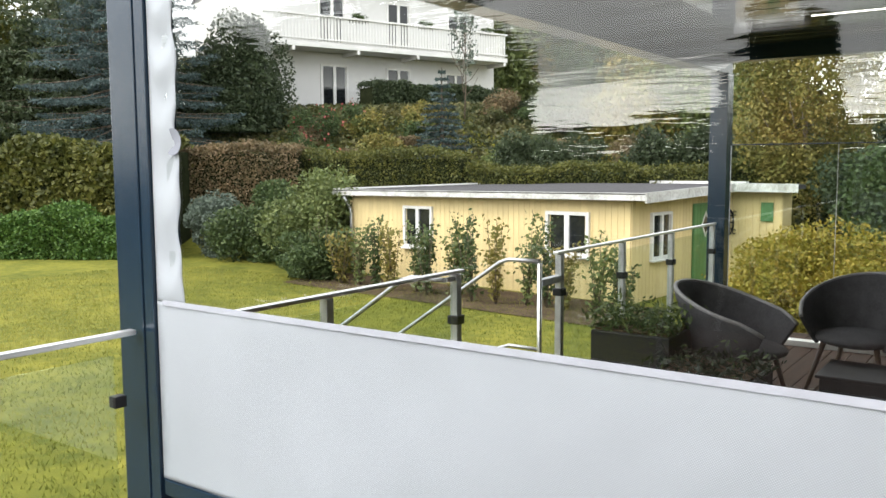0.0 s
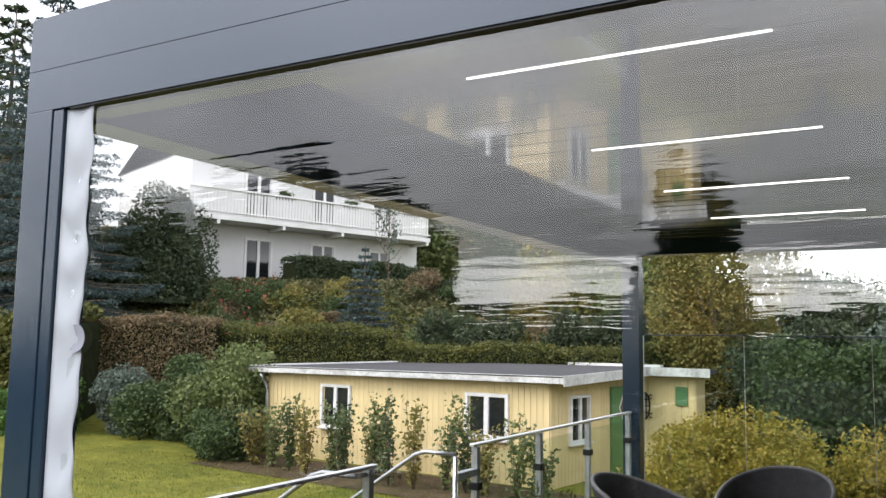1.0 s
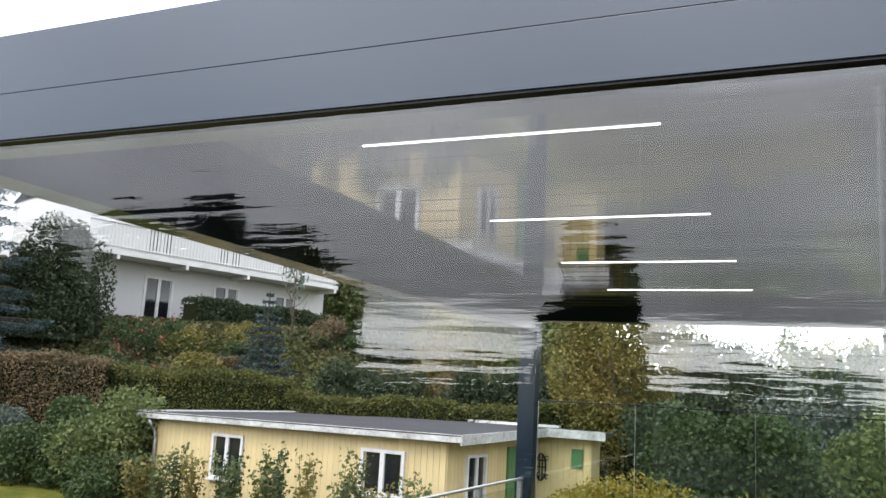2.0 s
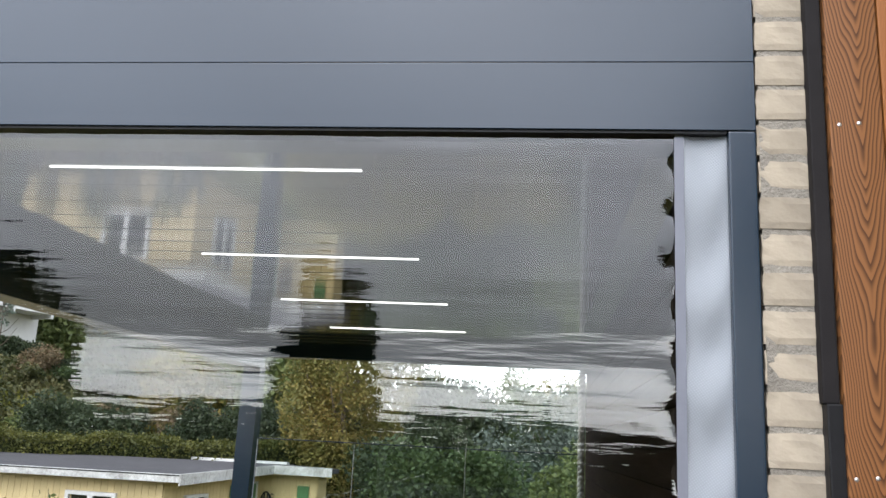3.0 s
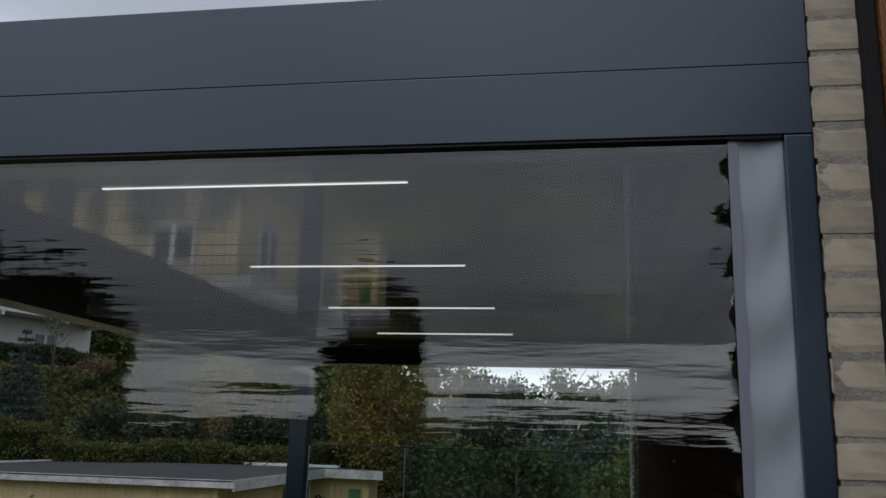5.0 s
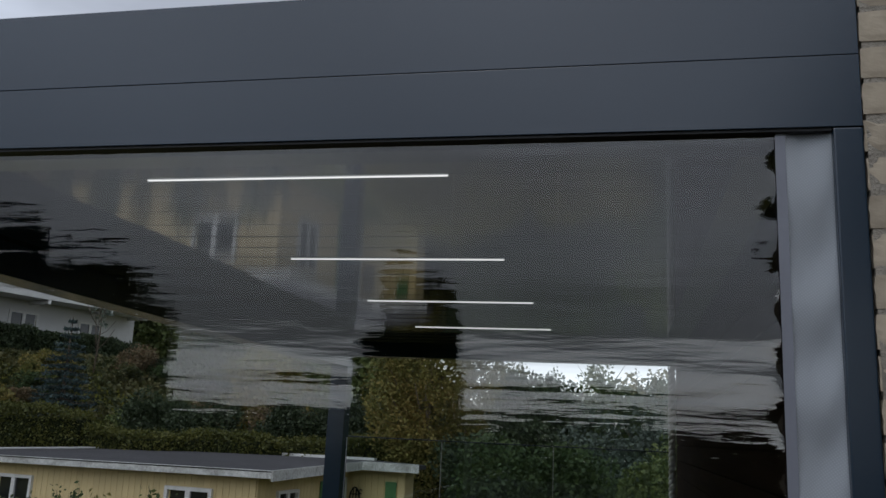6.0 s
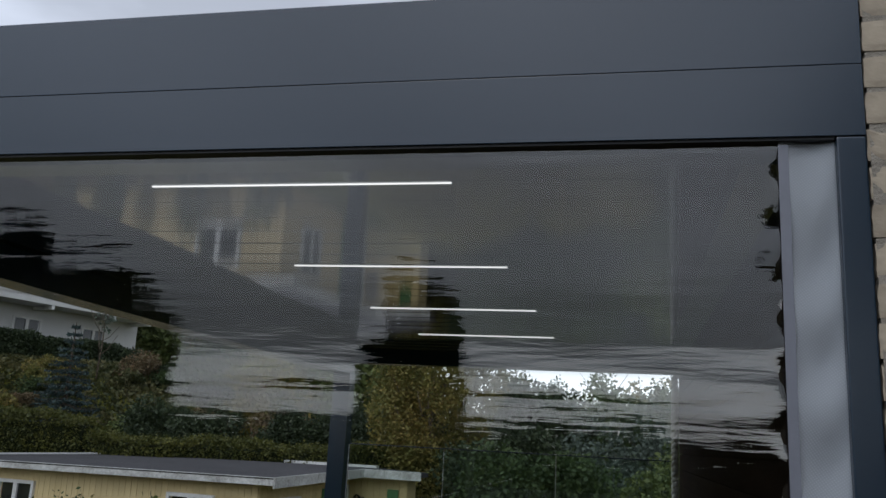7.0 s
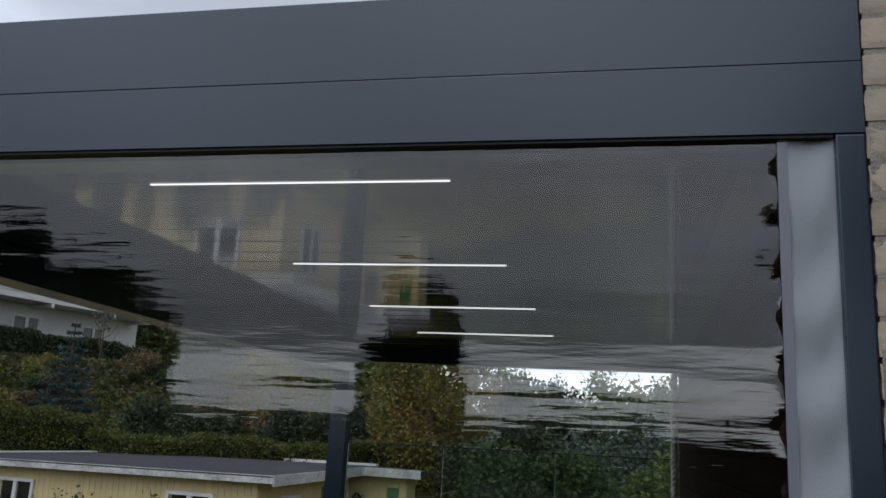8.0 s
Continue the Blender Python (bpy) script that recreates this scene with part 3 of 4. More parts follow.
def build_screen():
    s = thing("roller_screen", "clear film roller screen with white mesh edging, half lowered", "screen")
    # film, gently wavy
    cols = np.concatenate([np.linspace(-2.66, -2.46, 26)[:-1], np.linspace(-2.46, -0.2, 60)[:-1], np.linspace(-0.2, -0.088, 45)])
    nx, nz = len(cols) - 1, 430
    # long level creases pressed into the film on the roller: height, ends, depth
    creases = ((2.075, -2.45, -1.5, 0.00010), (1.985, -2.3, -1.35, 0.00016), (2.045, -1.5, -0.35, 0.00006), (1.945, -1.75, -0.5, 0.00007), (2.02, -2.5, -1.9, 0.00009), (1.905, -2.2, -1.2, 0.00008), (1.735, -1.3, -0.12, 0.00013), (1.69, -1.0, -0.25, 0.00011))
    v = []
    for j in range(nz + 1):
        for x in cols:
            z = 1.03 + (2.195 - 1.03) * j / nz
            left = math.exp(-(x + 2.66) / 0.075)
            right = math.exp((x + 0.088) / 0.010) + 0.13 * math.exp((x + 0.088) / 0.05) * max(0.0, 1.9 - z)
            y = 0.020 + 0.0003 * math.sin(z * 19 + 0.5 * x) * math.sin(x * 0.8 + 1)
            y += 0.0007 * left * math.sin(z * 58 + 26 * (x + 2.66)) + 0.0014 * right * math.sin(z * 71 + 0.5 * math.sin(z * 9))
            y += 0.00006 * min(1.0, max(0.0, (1.97 - z) / 0.08)) * math.sin(z * 97 + 3 * math.sin(2.1 * x)) * math.sin(x * 3.7 + z * 6)
            for cz, xa, xb, deep in creases:
                if abs(z - cz) < 0.03:
                    ends = min(1.0, max(0.0, (x - xa) / 0.25)) * min(1.0, max(0.0, (xb - x) / 0.25))
                    y += deep * ends * math.exp(-((z - cz - 0.004 * math.sin(2.4 * x + 9 * cz)) / 0.005) ** 2)
            v.append((x, y, z))
    f = [(j * (nx + 1) + i, j * (nx + 1) + i + 1, (j + 1) * (nx + 1) + i + 1, (j + 1) * (nx + 1) + i) for j in range(nz) for i in range(nx)]
    film = from_arrays("film", v, f, FILM, s)
    for p in film.data.polygons:
        p.use_smooth = True
    tagged(film, "clear glossy plastic film with ripples")

    def strip(name, x_in, x_out, z0, z1, wave, mat, y=0.03, n=90, label="", k=10):
        vv, ff = [], []
        for j in range(n + 1):
            z = z0 + (z1 - z0) * j / n
            xi = x_in + wave * (math.sin(z * 19) + 0.6 * math.sin(z * 43 + 1))
            for i in range(k + 1):
                a = i / k
                x = xi + (x_out - xi) * a
                if z0 < 1.0:
                    fold = 0.004 * math.sin(5.5 * x - 8 * z + 1.2 * math.sin(2.3 * x)) * math.sin(math.pi * (z - z0) / (z1 - z0)) ** 0.5
                else:
                    fold = 0.0065 * math.sin(z * 31 + 2.0 * math.sin(a * 3) + 1.3 * math.sin(z * 7))
                yy = y + fold * abs(math.sin(a * math.pi)) ** 0.7
                vv.append((x, yy, z))
        for j in range(n):
            for i in range(k):
                q = j * (k + 1) + i
                ff.append((q, q + 1, q + k + 2, q + k + 1))
        ob = from_arrays(name, vv, ff, mat, s)
        for p in ob.data.polygons:
            p.use_smooth = True
        sm = ob.modifiers.new("thick", "SOLIDIFY")
        sm.thickness = 0.0012
        if label:
            tagged(ob, label)
        return ob

    strip("side_strip", -0.090, 0.006, 1.03, 2.195, 0.0, FABRIC, 0.016, label="white mesh fabric edge strip")
    strip("side_strip", -2.600, -2.722, 1.03, 2.195, 0.007, FABRIC, 0.016, label="puckered white fabric edge strip")
    strip("bottom_panel", -2.722, 0.006, 0.47, 1.03, 0.0, FABRIC, 0.014, n=40, label="white mesh fabric lower panel", k=60)
    part("hem", box(-2.69, 0.004, 0.0100, 0.0122, 1.020, 1.037, 0.0004), HEM, s, "grey welded hem")
    part("weld", box(-0.092, -0.075, 0.0115, 0.0135, 1.03, 2.19), WELD, s, "grey weld line")
    part("bottom_bar", box(-2.72, 0.02, 0.012, 0.045, 0.415, 0.468, 0.005), ALU, s)
    # curled flap of loose film edge at the left strip
    bm = bmesh.new()
    ring = [(math.cos(a), math.sin(a)) for a in np.linspace(1.9, -2.2, 16)]
    vi = [bm.verts.new((-2.612 + 0.006 * c, 0.012, 1.510 + 0.010 * q)) for c, q in ring]
    vo = [bm.verts.new((-2.612 + 0.040 * c, 0.008, 1.514 + 0.040 * q)) for c, q in ring]
    for i in range(15):
        bm.faces.new((vi[i], vo[i], vo[i + 1], vi[i + 1]))
    fl = part("flap", bm, WELD, s, "curled white loose flap of fabric")
    fl.modifiers.new("thick", "SOLIDIFY").thickness = 0.001


build_pergola()
build_screen()

# ---- glass railing along the terrace edge ----
XR, ZR = -2.80, 0.94


def railing(y0, y1, posts, label, last=True):
    r = thing("glass_railing", label, "railing", "terrace railings")
    part("handrail", box(XR - 0.017, XR + 0.017, y0, y1, ZR - 0.017, ZR, 0.004), STEEL, r, "flat brushed steel handrail")
    for y in posts if last else posts[:-1]:
        q = part("rail_post", box(XR - 0.02, XR + 0.02, y - 0.02, y + 0.02, FLOOR, ZR - 0.018, 0.004), GALV, r)
        for z in (0.15, 0.70):
            part("clamp", box(XR - 0.03, XR + 0.03, y - 0.032, y + 0.032, z - 0.022, z + 0.022, 0.006), BLACK, q, "black glass clamp")
    for a, b in zip(posts, posts[1:]):
        ob = part("pane", box(XR - 0.004, XR + 0.004, a + 0.035, b - 0.035, 0.03, ZR - 0.07), GLASS, r)
        ob.visible_shadow = False
    return r


left_rail = railing(-5.9, -0.02, (-5.8, -4.4, -3.0, -1.6, -0.06), "steel and glass railing panel beside the pergola post", last=False)
part("clamp", box(XR - 0.025, XR + 0.012, -0.100, -0.06, 0.705, 0.742, 0.005), BLACK, left_rail, "black glass clamp")
railing(0.17, 1.80, (0.22, 0.85, 1.75), "steel and glass railing between pergola post and steps")
railing(2.77, 5.66, (2.82, 3.72, 4.63, 5.6), "steel and glass railing behind the steps")


def stair_rail(y, z_top, drop, newel=True):
    r = thing("stair_handrail", "round steel handrail leading down the garden steps", "handrail", "stair handrails")
    pts = [(XR, y, z_top), (XR - 0.20, y, z_top), (XR - 0.26, y, z_top - 0.02), (XR - 1.15, y, z_top - drop), (XR - 1.2, y, z_top - drop - 0.04)]
    part("bar", tube(pts, 0.012, 10), GALV, r)
    part("post", tube([(XR - 1.2, y, ground_z(XR - 1.2, y)), (XR - 1.2, y, z_top - drop - 0.02)], 0.017, 8), STEEL, r)
    if newel:
        part("newel", tube([(XR, y, FLOOR - 0.1), (XR, y, z_top - 0.01)], 0.014, 10), STEEL, r)
        part("bracket", box(XR - 0.02, XR + 0.02, y, y + 0.25, z_top - 0.14, z_top - 0.10, 0.004), GALV, r)
        low = [(XR, y, z_top - 0.50), (XR - 0.20, y, z_top - 0.50), (XR - 0.26, y, z_top - 0.52), (XR - 1.12, y, z_top - drop - 0.45)]
        part("lower_bar", tube(low, 0.010, 10), GALV, r)
    else:
        part("bracket", tube([(XR, y, z_top), (XR, y + 0.08, z_top)], 0.012, 10), GALV, r)


stair_rail(1.66, 0.90, 0.62, newel=False)
stair_rail(2.58, 0.90, 0.62)


def steps():
    s = thing("garden_steps", "timber steps from the terrace down to the lawn", "steps")
    for i in range(3):
        part("tread", box(XR - 0.26 - 0.28 * i, XR + 0.02 - 0.28 * i, 1.62, 2.6, FLOOR - 0.22 - 0.18 * i, FLOOR - 0.17 - 0.18 * i, 0.006), DECK, s)
    for y in (1.6, 2.58):
        part("stringer", box(XR - 0.84, XR + 0.0, y, y + 0.04, -0.78, -0.55, 0.004), DARKWOOD, s)


steps()


# ---- glass windscreen at the back ----
def windscreen():
    w = thing("glass_windscreen", "clear glass windscreen with thin dark frames behind the chairs", "windscreen")
    xs = (-2.70, -1.86, -0.92, 0.0)
    for a, b in zip(xs, xs[1:]):
        pane = part("pane", box(a + 0.012, b - 0.012, 5.742, 5.750, 0.02, 1.59), GLASS, w)
        pane.visible_shadow = False
        part("top_rail", box(a, b - 0.002, 5.738, 5.754, 1.592, 1.602, 0.002), ALU, w)
        part("upright", box(a - 0.003, a + 0.003, 5.730, 5.734, 0.0, 1.59, 0.001), GALV, w)
    part("threshold", box(-2.70, 0.0, 5.70, 5.79, FLOOR, -0.01, 0.004), STEEL, w, "shiny aluminium floor track")
    c = thing("white_cord", "white twisted cord hanging at the dark timber wall", "cord")
    bm = bmesh.new()
    for k in range(2):
        pts = [(0.035 + 0.014 * math.cos(z * 70 + k * math.pi), 5.97 + 0.014 * math.sin(z * 70 + k * math.pi), z) for z in np.arange(FLOOR, 2.30, 0.012)]
        tube(pts, 0.020, 6, bm)
    part("strand", bm, ROPE, c)


windscreen()


# ---- furniture ----
def chair(name, label, m):
    """A tub chair: thin curved shell with arms, seat, four splayed legs. Faces -y."""
    c = thing(name, label, "chair", "tub chairs", at=m)
    bm = bmesh.new()
    rows, cols = 9, 29
    grid = []
    for i in range(rows):
        a = i / (rows - 1)
        row = []
        for j in range(cols):
            u = -1 + 2 * j / (cols - 1)
            th = u * radians(128)
            k = 0.5 + 0.5 * math.cos(th * 0.9)
            top = 0.645 + 0.125 * math.cos(th) - 0.035 * max(0, abs(u) - 0.88) / 0.12
            z = 0.36 + (top - 0.36) * a
            rx = 0.245 + 0.095 * a ** 0.7
            ry = 0.235 + 0.125 * a
            row.append(bm.verts.new((rx * math.sin(th), ry * math.cos(th) * (1.0 if math.cos(th) > 0 else 1.2) + 0.02, z)))
        grid.append(row)
    for i in range(rows - 1):
        for j in range(cols - 1):
            bm.faces.new((grid[i][j], grid[i][j + 1], grid[i + 1][j + 1], grid[i + 1][j])).smooth = True
    rim = [v.co + Vector((0, 0, 0.002)) for v in grid[-1]]
    sh = part("shell", bm, SHELL, c, "grey woven curved backrest with arms")
    part("piping", tube(rim, 0.0125, 8), PIPING, c, "pale grey piping along the rim")
    sm = sh.modifiers.new("thick", "SOLIDIFY")
    sm.thickness, sm.offset = 0.028, 0
    bv = sh.modifiers.new("soft", "BEVEL")
    bv.width, bv.segments, bv.limit_method = 0.011, 3, "ANGLE"
    bm = bmesh.new()
    bmesh.ops.create_uvsphere(bm, u_segments=28, v_segments=12, radius=1, matrix=Matrix.LocRotScale((0, -0.02, 0.40), None, (0.255, 0.26, 0.055)))
    for f in bm.faces:
        f.smooth = True
    part("seat", bm, SHELL, c)
    for sx in (-1, 1):
        for sy in (-1, 1):
            part("leg", tube([(sx * 0.16, sy * 0.15, 0.37), (sx * 0.25, sy * 0.23, 0)], 0.019, 8, taper=0.011), OAK, c, "tapered dark oak leg")
    return c


chair("tub_chair", "grey woven tub chair turned towards the wall beside planters", pose(-1.96, 3.52, FLOOR, 0, 0, 84))
chair("tub_chair", "grey woven tub chair with dark oak legs facing the screen", pose(-1.42, 4.25, FLOOR, 0, 0, -12))


def planter(x0, x1, y0, y1, h, label, seed, mats):
    p = thing("planter", label, "planter", "black planters", at=Matrix.Translation(((x0 + x1) / 2, (y0 + y1) / 2, FLOOR)))
    w, d = (x1 - x0) / 2, (y1 - y0) / 2
    bm = bmesh.new()
    box(-w, w, -d, d, 0, h, 0.008, bm)
    part("pot", bm, BLACK, p)
    part("soil", box(-w + 0.02, w - 0.02, -d + 0.02, d - 0.02, h + 0.001, h + 0.012), SOIL, p)
    r = np.random.default_rng(seed)
    for k, (mat, n, hh) in enumerate(mats):
        pts = np.stack([r.uniform(-w, w, n), r.uniform(-d, d, n), h + hh * r.uniform(0.05, 1, n) ** 1.3], 1)
        pts[:, :2] *= (1 + 0.35 * (pts[:, 2:3] - h) / hh)
        v, f = leaves(pts, 0.015, length=3.4)
        tagged(from_arrays("plant", v, f, mat, p), kind="stuff")


planter(-2.66, -2.18, 2.95, 3.35, 0.53, "black square planter filled with leafy green plants", 3, ((L_MID, 900, 0.13), (L_LIGHT, 260, 0.18)))
planter(-2.16, -1.66, 2.72, 3.12, 0.40, "black square planter with dark low shrubs", 5, ((L_EVER, 620, 0.06), (L_MID, 60, 0.16)))


def side_table():
    t = thing("side_table", "low black box table beside the chairs", "table", at=Matrix.Translation((-1.25, 3.75, FLOOR)))
    part("body", box(-0.26, 0.26, -0.22, 0.22, 0.02, 0.28, 0.01), BLACK, t)
    part("top", box(-0.28, 0.28, -0.24, 0.24, 0.281, 0.30, 0.006), BLACK, t)


side_table()


# ---- yellow shed ----
def window(parent, name, x0, x1, z0, z1, leaves_n=2, label="white double casement window", y=0.0, deep=0.05, mat=WHITE, sill=True):
    """A casement window in the plane y of its parent, facing -y."""
    w = new(name)
    w.parent = parent
    tagged(w, label)
    t = 0.055 * (x1 - x0) / 0.7
    part("frame", box(x0 - t, x0, y - deep, y + 0.01, z0 - t, z1 + t, 0.004), mat, w)
    part("frame", box(x1, x1 + t, y - deep, y + 0.01, z0 - t, z1 + t, 0.004), mat, w)
    part("frame", box(x0, x1, y - deep, y + 0.01, z1, z1 + t, 0.004), mat, w)
    part("frame", box(x0, x1, y - deep, y + 0.01, z0 - t, z0, 0.004), mat, w)
    step = (x1 - x0) / leaves_n
    for i in range(leaves_n):
        a, b = x0 + i * step, x0 + (i + 1) * step
        if i:
            part("mullion", box(a - t * 0.75, a + t * 0.75, y - deep + 0.004, y + 0.01, z0 + 0.001, z1 - 0.001, 0.003), mat, w)
        part("pane", box(a + t * 0.6, b - t * 0.6, y - 0.012, y - 0.006, z0 + 0.002, z1 - 0.002), PANE, w)
    if sill:
        part("sill", box(x0 - t * 1.4, x1 + t * 1.4, y - deep - 0.05, y, z0 - t - 0.03, z0 - t - 0.001, 0.004), mat, w)
    return w


def boards(parent, x0, x1, z0, z1, y, pitch=0.115):
    """Upright boards with gaps on a wall that faces -y; openings are covered by what stands before them."""
    n = int((x1 - x0) / pitch)
    me = mesh_of("board", box(0, pitch - 0.006, -0.018, 0, 0, z1 - z0, 0.004), YELLOW)
    for i in range(n):
        ob = new("board", me)
        ob.parent = parent
        ob.location = (x0 + i * (x1 - x0) / n, y, z0)


def side_frame(parent, name, m):
    f = new(name)
    f.parent = parent
    f.matrix_local = m
    return f


def build_shed():
    """Local axes: x to the right along the front, y to the back, origin at the front right corner."""
    s = thing("shed", "yellow boarded garden shed with a flat felt roof and green door", "shed", at=pose(-5.80, 11.0, 0, 0, 0, -6.4))
    zb, zt = -0.95, 0.855
    L, D = 6.56, 3.3
    part("wall", box(-L, -0.02, 0.0, 0.08, zb, zt), YELLOW, s)
    part("wall", box(-L, -L + 0.08, 0.08, 5.9, zb, zt), YELLOW, s)
    part("wall", box(-0.10, -0.02, 0.08, D, zb, zt + 0.08), YELLOW, s)
    part("wall", box(-0.10, 1.15, D, D + 0.08, zb, zt + 0.1), YELLOW, s)
    part("wall", box(1.07, 1.15, D + 0.08, D + 0.45, zb, zt + 0.1), YELLOW, s)
    part("wall", box(-L, -0.8, 5.9, 5.98, zb, zt + 0.1), YELLOW, s)
    front = side_frame(s, "front", Matrix.Identity(4))
    boards(front, -L, 0.0, zb, zt, 0.0)
    window(front, "window", -4.92, -4.26, -0.10, 0.60, y=-0.022)
    window(front, "window", -1.54, -0.80, -0.02, 0.60, y=-0.022)
    side = side_frame(s, "side", pose(0, 0, 0, 0, 0, 90))
    boards(side, 0.0, 3.28, zb, zt + 0.06, 0.0)
    window(side, "window", 0.62, 1.22, -0.08, 0.60, y=-0.022)
    door = part("door", box(2.10, 3.08, -0.05, -0.024, -0.85, 0.74, 0.004), GREEN_PAINT, side, "green painted plank door")
    for k in range(8):
        part("plank", box(2.115 + k * 0.12, 2.225 + k * 0.12, -0.062, -0.051, -0.83, 0.72, 0.003), GREEN_PAINT, door)
    bm = bmesh.new()
    for sgn, sz in ((0.17, 0.24),):
        c = (2.56, -0.064, 0.36)
        vs = [bm.verts.new((c[0] + dx, c[1], c[2] + dz)) for dx, dz in ((0, -sz), (sgn, 0), (0, sz), (-sgn, 0))]
        vi = [bm.verts.new((c[0] + dx * 0.72, c[1], c[2] + dz * 0.72)) for dx, dz in ((0, -sz), (sgn, 0), (0, sz), (-sgn, 0))]
        for k in range(4):
            bm.faces.new((vs[k], vs[(k + 1) % 4], vi[(k + 1) % 4], vi[k]))
    dia = part("window_frame", bm, WHITE, door, "white diamond window frame")
    dia.modifiers.new("thick", "SOLIDIFY").thickness = 0.02
    bm = bmesh.new()
    vi = [bm.verts.new((2.56 + dx, -0.0665, 0.36 + dz)) for dx, dz in ((0, -0.17), (0.12, 0), (0, 0.17), (-0.12, 0))]
    bm.faces.new(vi)
    part("pane", bm, PANE, door)
    part("door_frame", box(3.08, 3.15, -0.06, -0.022, -0.85, 0.78, 0.004), WHITE, side)
    part("handle", box(2.97, 3.0, -0.09, -0.062, -0.15, 0.02, 0.006), BLACK, side)
    annex = side_frame(s, "annex", Matrix.Identity(4))
    boards(annex, 0.0, 1.15, zb, zt + 0.1, D)
    part("shutter", box(0.78, 1.0, D - 0.05, D - 0.023, 0.40, 0.74, 0.004), GREEN_PAINT, annex, "green painted window shutter")
    # wrought ornament beside the door
    bm = bmesh.new()
    oval = [(0.18 + 0.10 * math.sin(a), D - 0.05, 0.36 + 0.24 * math.cos(a)) for a in np.linspace(0, 6.2, 28)]
    tube(oval, 0.016, 6, bm)
    for z in (0.24, 0.36, 0.48):
        tube([(0.09, D - 0.05, z), (0.27, D - 0.05, z)], 0.012, 6, bm)
    for x in (0.15, 0.21):
        tube([(x, D - 0.05, 0.15), (x, D - 0.05, 0.57)], 0.012, 6, bm)
    for k in (-1, 1):
        tube([(0.30 + 0.03 * math.cos(a), D - 0.05, 0.36 + k * 0.17 + 0.04 * math.sin(a)) for a in np.linspace(0.4, 5.6, 14)], 0.010, 6, bm)
    part("ornament", bm, BLACK, annex, "black wrought iron ornament")
    # roof: felt deck with a rising back and white fascias
    roof = new("roof")
    roof.parent = s
    tagged(roof, "grey felt flat roof with peeling white fascia boards")
    bm = bmesh.new()
    pr = [(-L - 0.28, -0.22, 0.93), (0.36, -0.22, 0.985), (0.36, D - 0.25, 1.06), (1.47, D - 0.25, 1.07), (1.40, D + 0.4, 1.06), (-0.6, 6.1, 1.0), (-L - 0.28, 6.1, 0.96)]
    top = [bm.verts.new(q) for q in pr]
    bot = [bm.verts.new((q[0], q[1], q[2] - 0.08)) for q in pr]
    bm.faces.new(top)
    bm.faces.new(bot[::-1])
    for k in range(7):
        bm.faces.new((top[k], bot[k], bot[(k + 1) % 7], top[(k + 1) % 7]))
    part("felt", bm, FELT, roof)
    front_fascia = part("fascia", box(0, L + 0.682, -0.245, -0.222, 0.825, 0.915, 0.003), PEELING, roof)
    front_fascia.matrix_local = pose(-L - 0.30, 0, 0, 0, -0.42, 0)
    front_trim = part("edge_trim", box(0, L + 0.66, -0.255, -0.18, 0.934, 0.942, 0.002), PEELING, roof)
    front_trim.matrix_local = pose(-L - 0.30, 0, 0, 0, -0.42, 0)
    left_trim = part("edge_trim", box(-0.02, 0.10, 0, 6.3, 0.0, 0.03, 0.004), WHITE, roof)
    left_trim.matrix_local = pose(-L - 0.30, -0.2, 0.935, 0.27, 0, 0)
    bm = bmesh.new()
    q = [(0.364, -0.245, 0.84), (0.364, -0.245, 1.0), (0.364, D - 0.25, 1.08), (0.364, D - 0.25, 0.93)]
    a = [bm.verts.new(v) for v in q]
    b = [bm.verts.new((v[0] + 0.03, v[1], v[2])) for v in q]
    bm.faces.new(a)
    bm.faces.new(b[::-1])
    for k in range(4):
        bm.faces.new((a[k], a[(k + 1) % 4], b[(k + 1) % 4], b[k]))
    bmesh.ops.recalc_face_normals(bm, faces=bm.faces[:])
    part("fascia", bm, PEELING, roof)
    part("fascia", box(0.396, 1.50, D - 0.28, D - 0.252, 0.93, 1.085, 0.003), PEELING, roof)
    part("upstand", box(-3.5, -0.6, 5.95, 6.1, 0.96, 1.05, 0.003), WHITE, roof)
    part("downpipe", tube([(-L + 0.02, -0.20, 0.80), (-L + 0.05, -0.10, 0.62), (-L + 0.10, -0.07, 0.5), (-L + 0.10, -0.07, -0.85)], 0.035, 10), GALV, s)


build_shed()


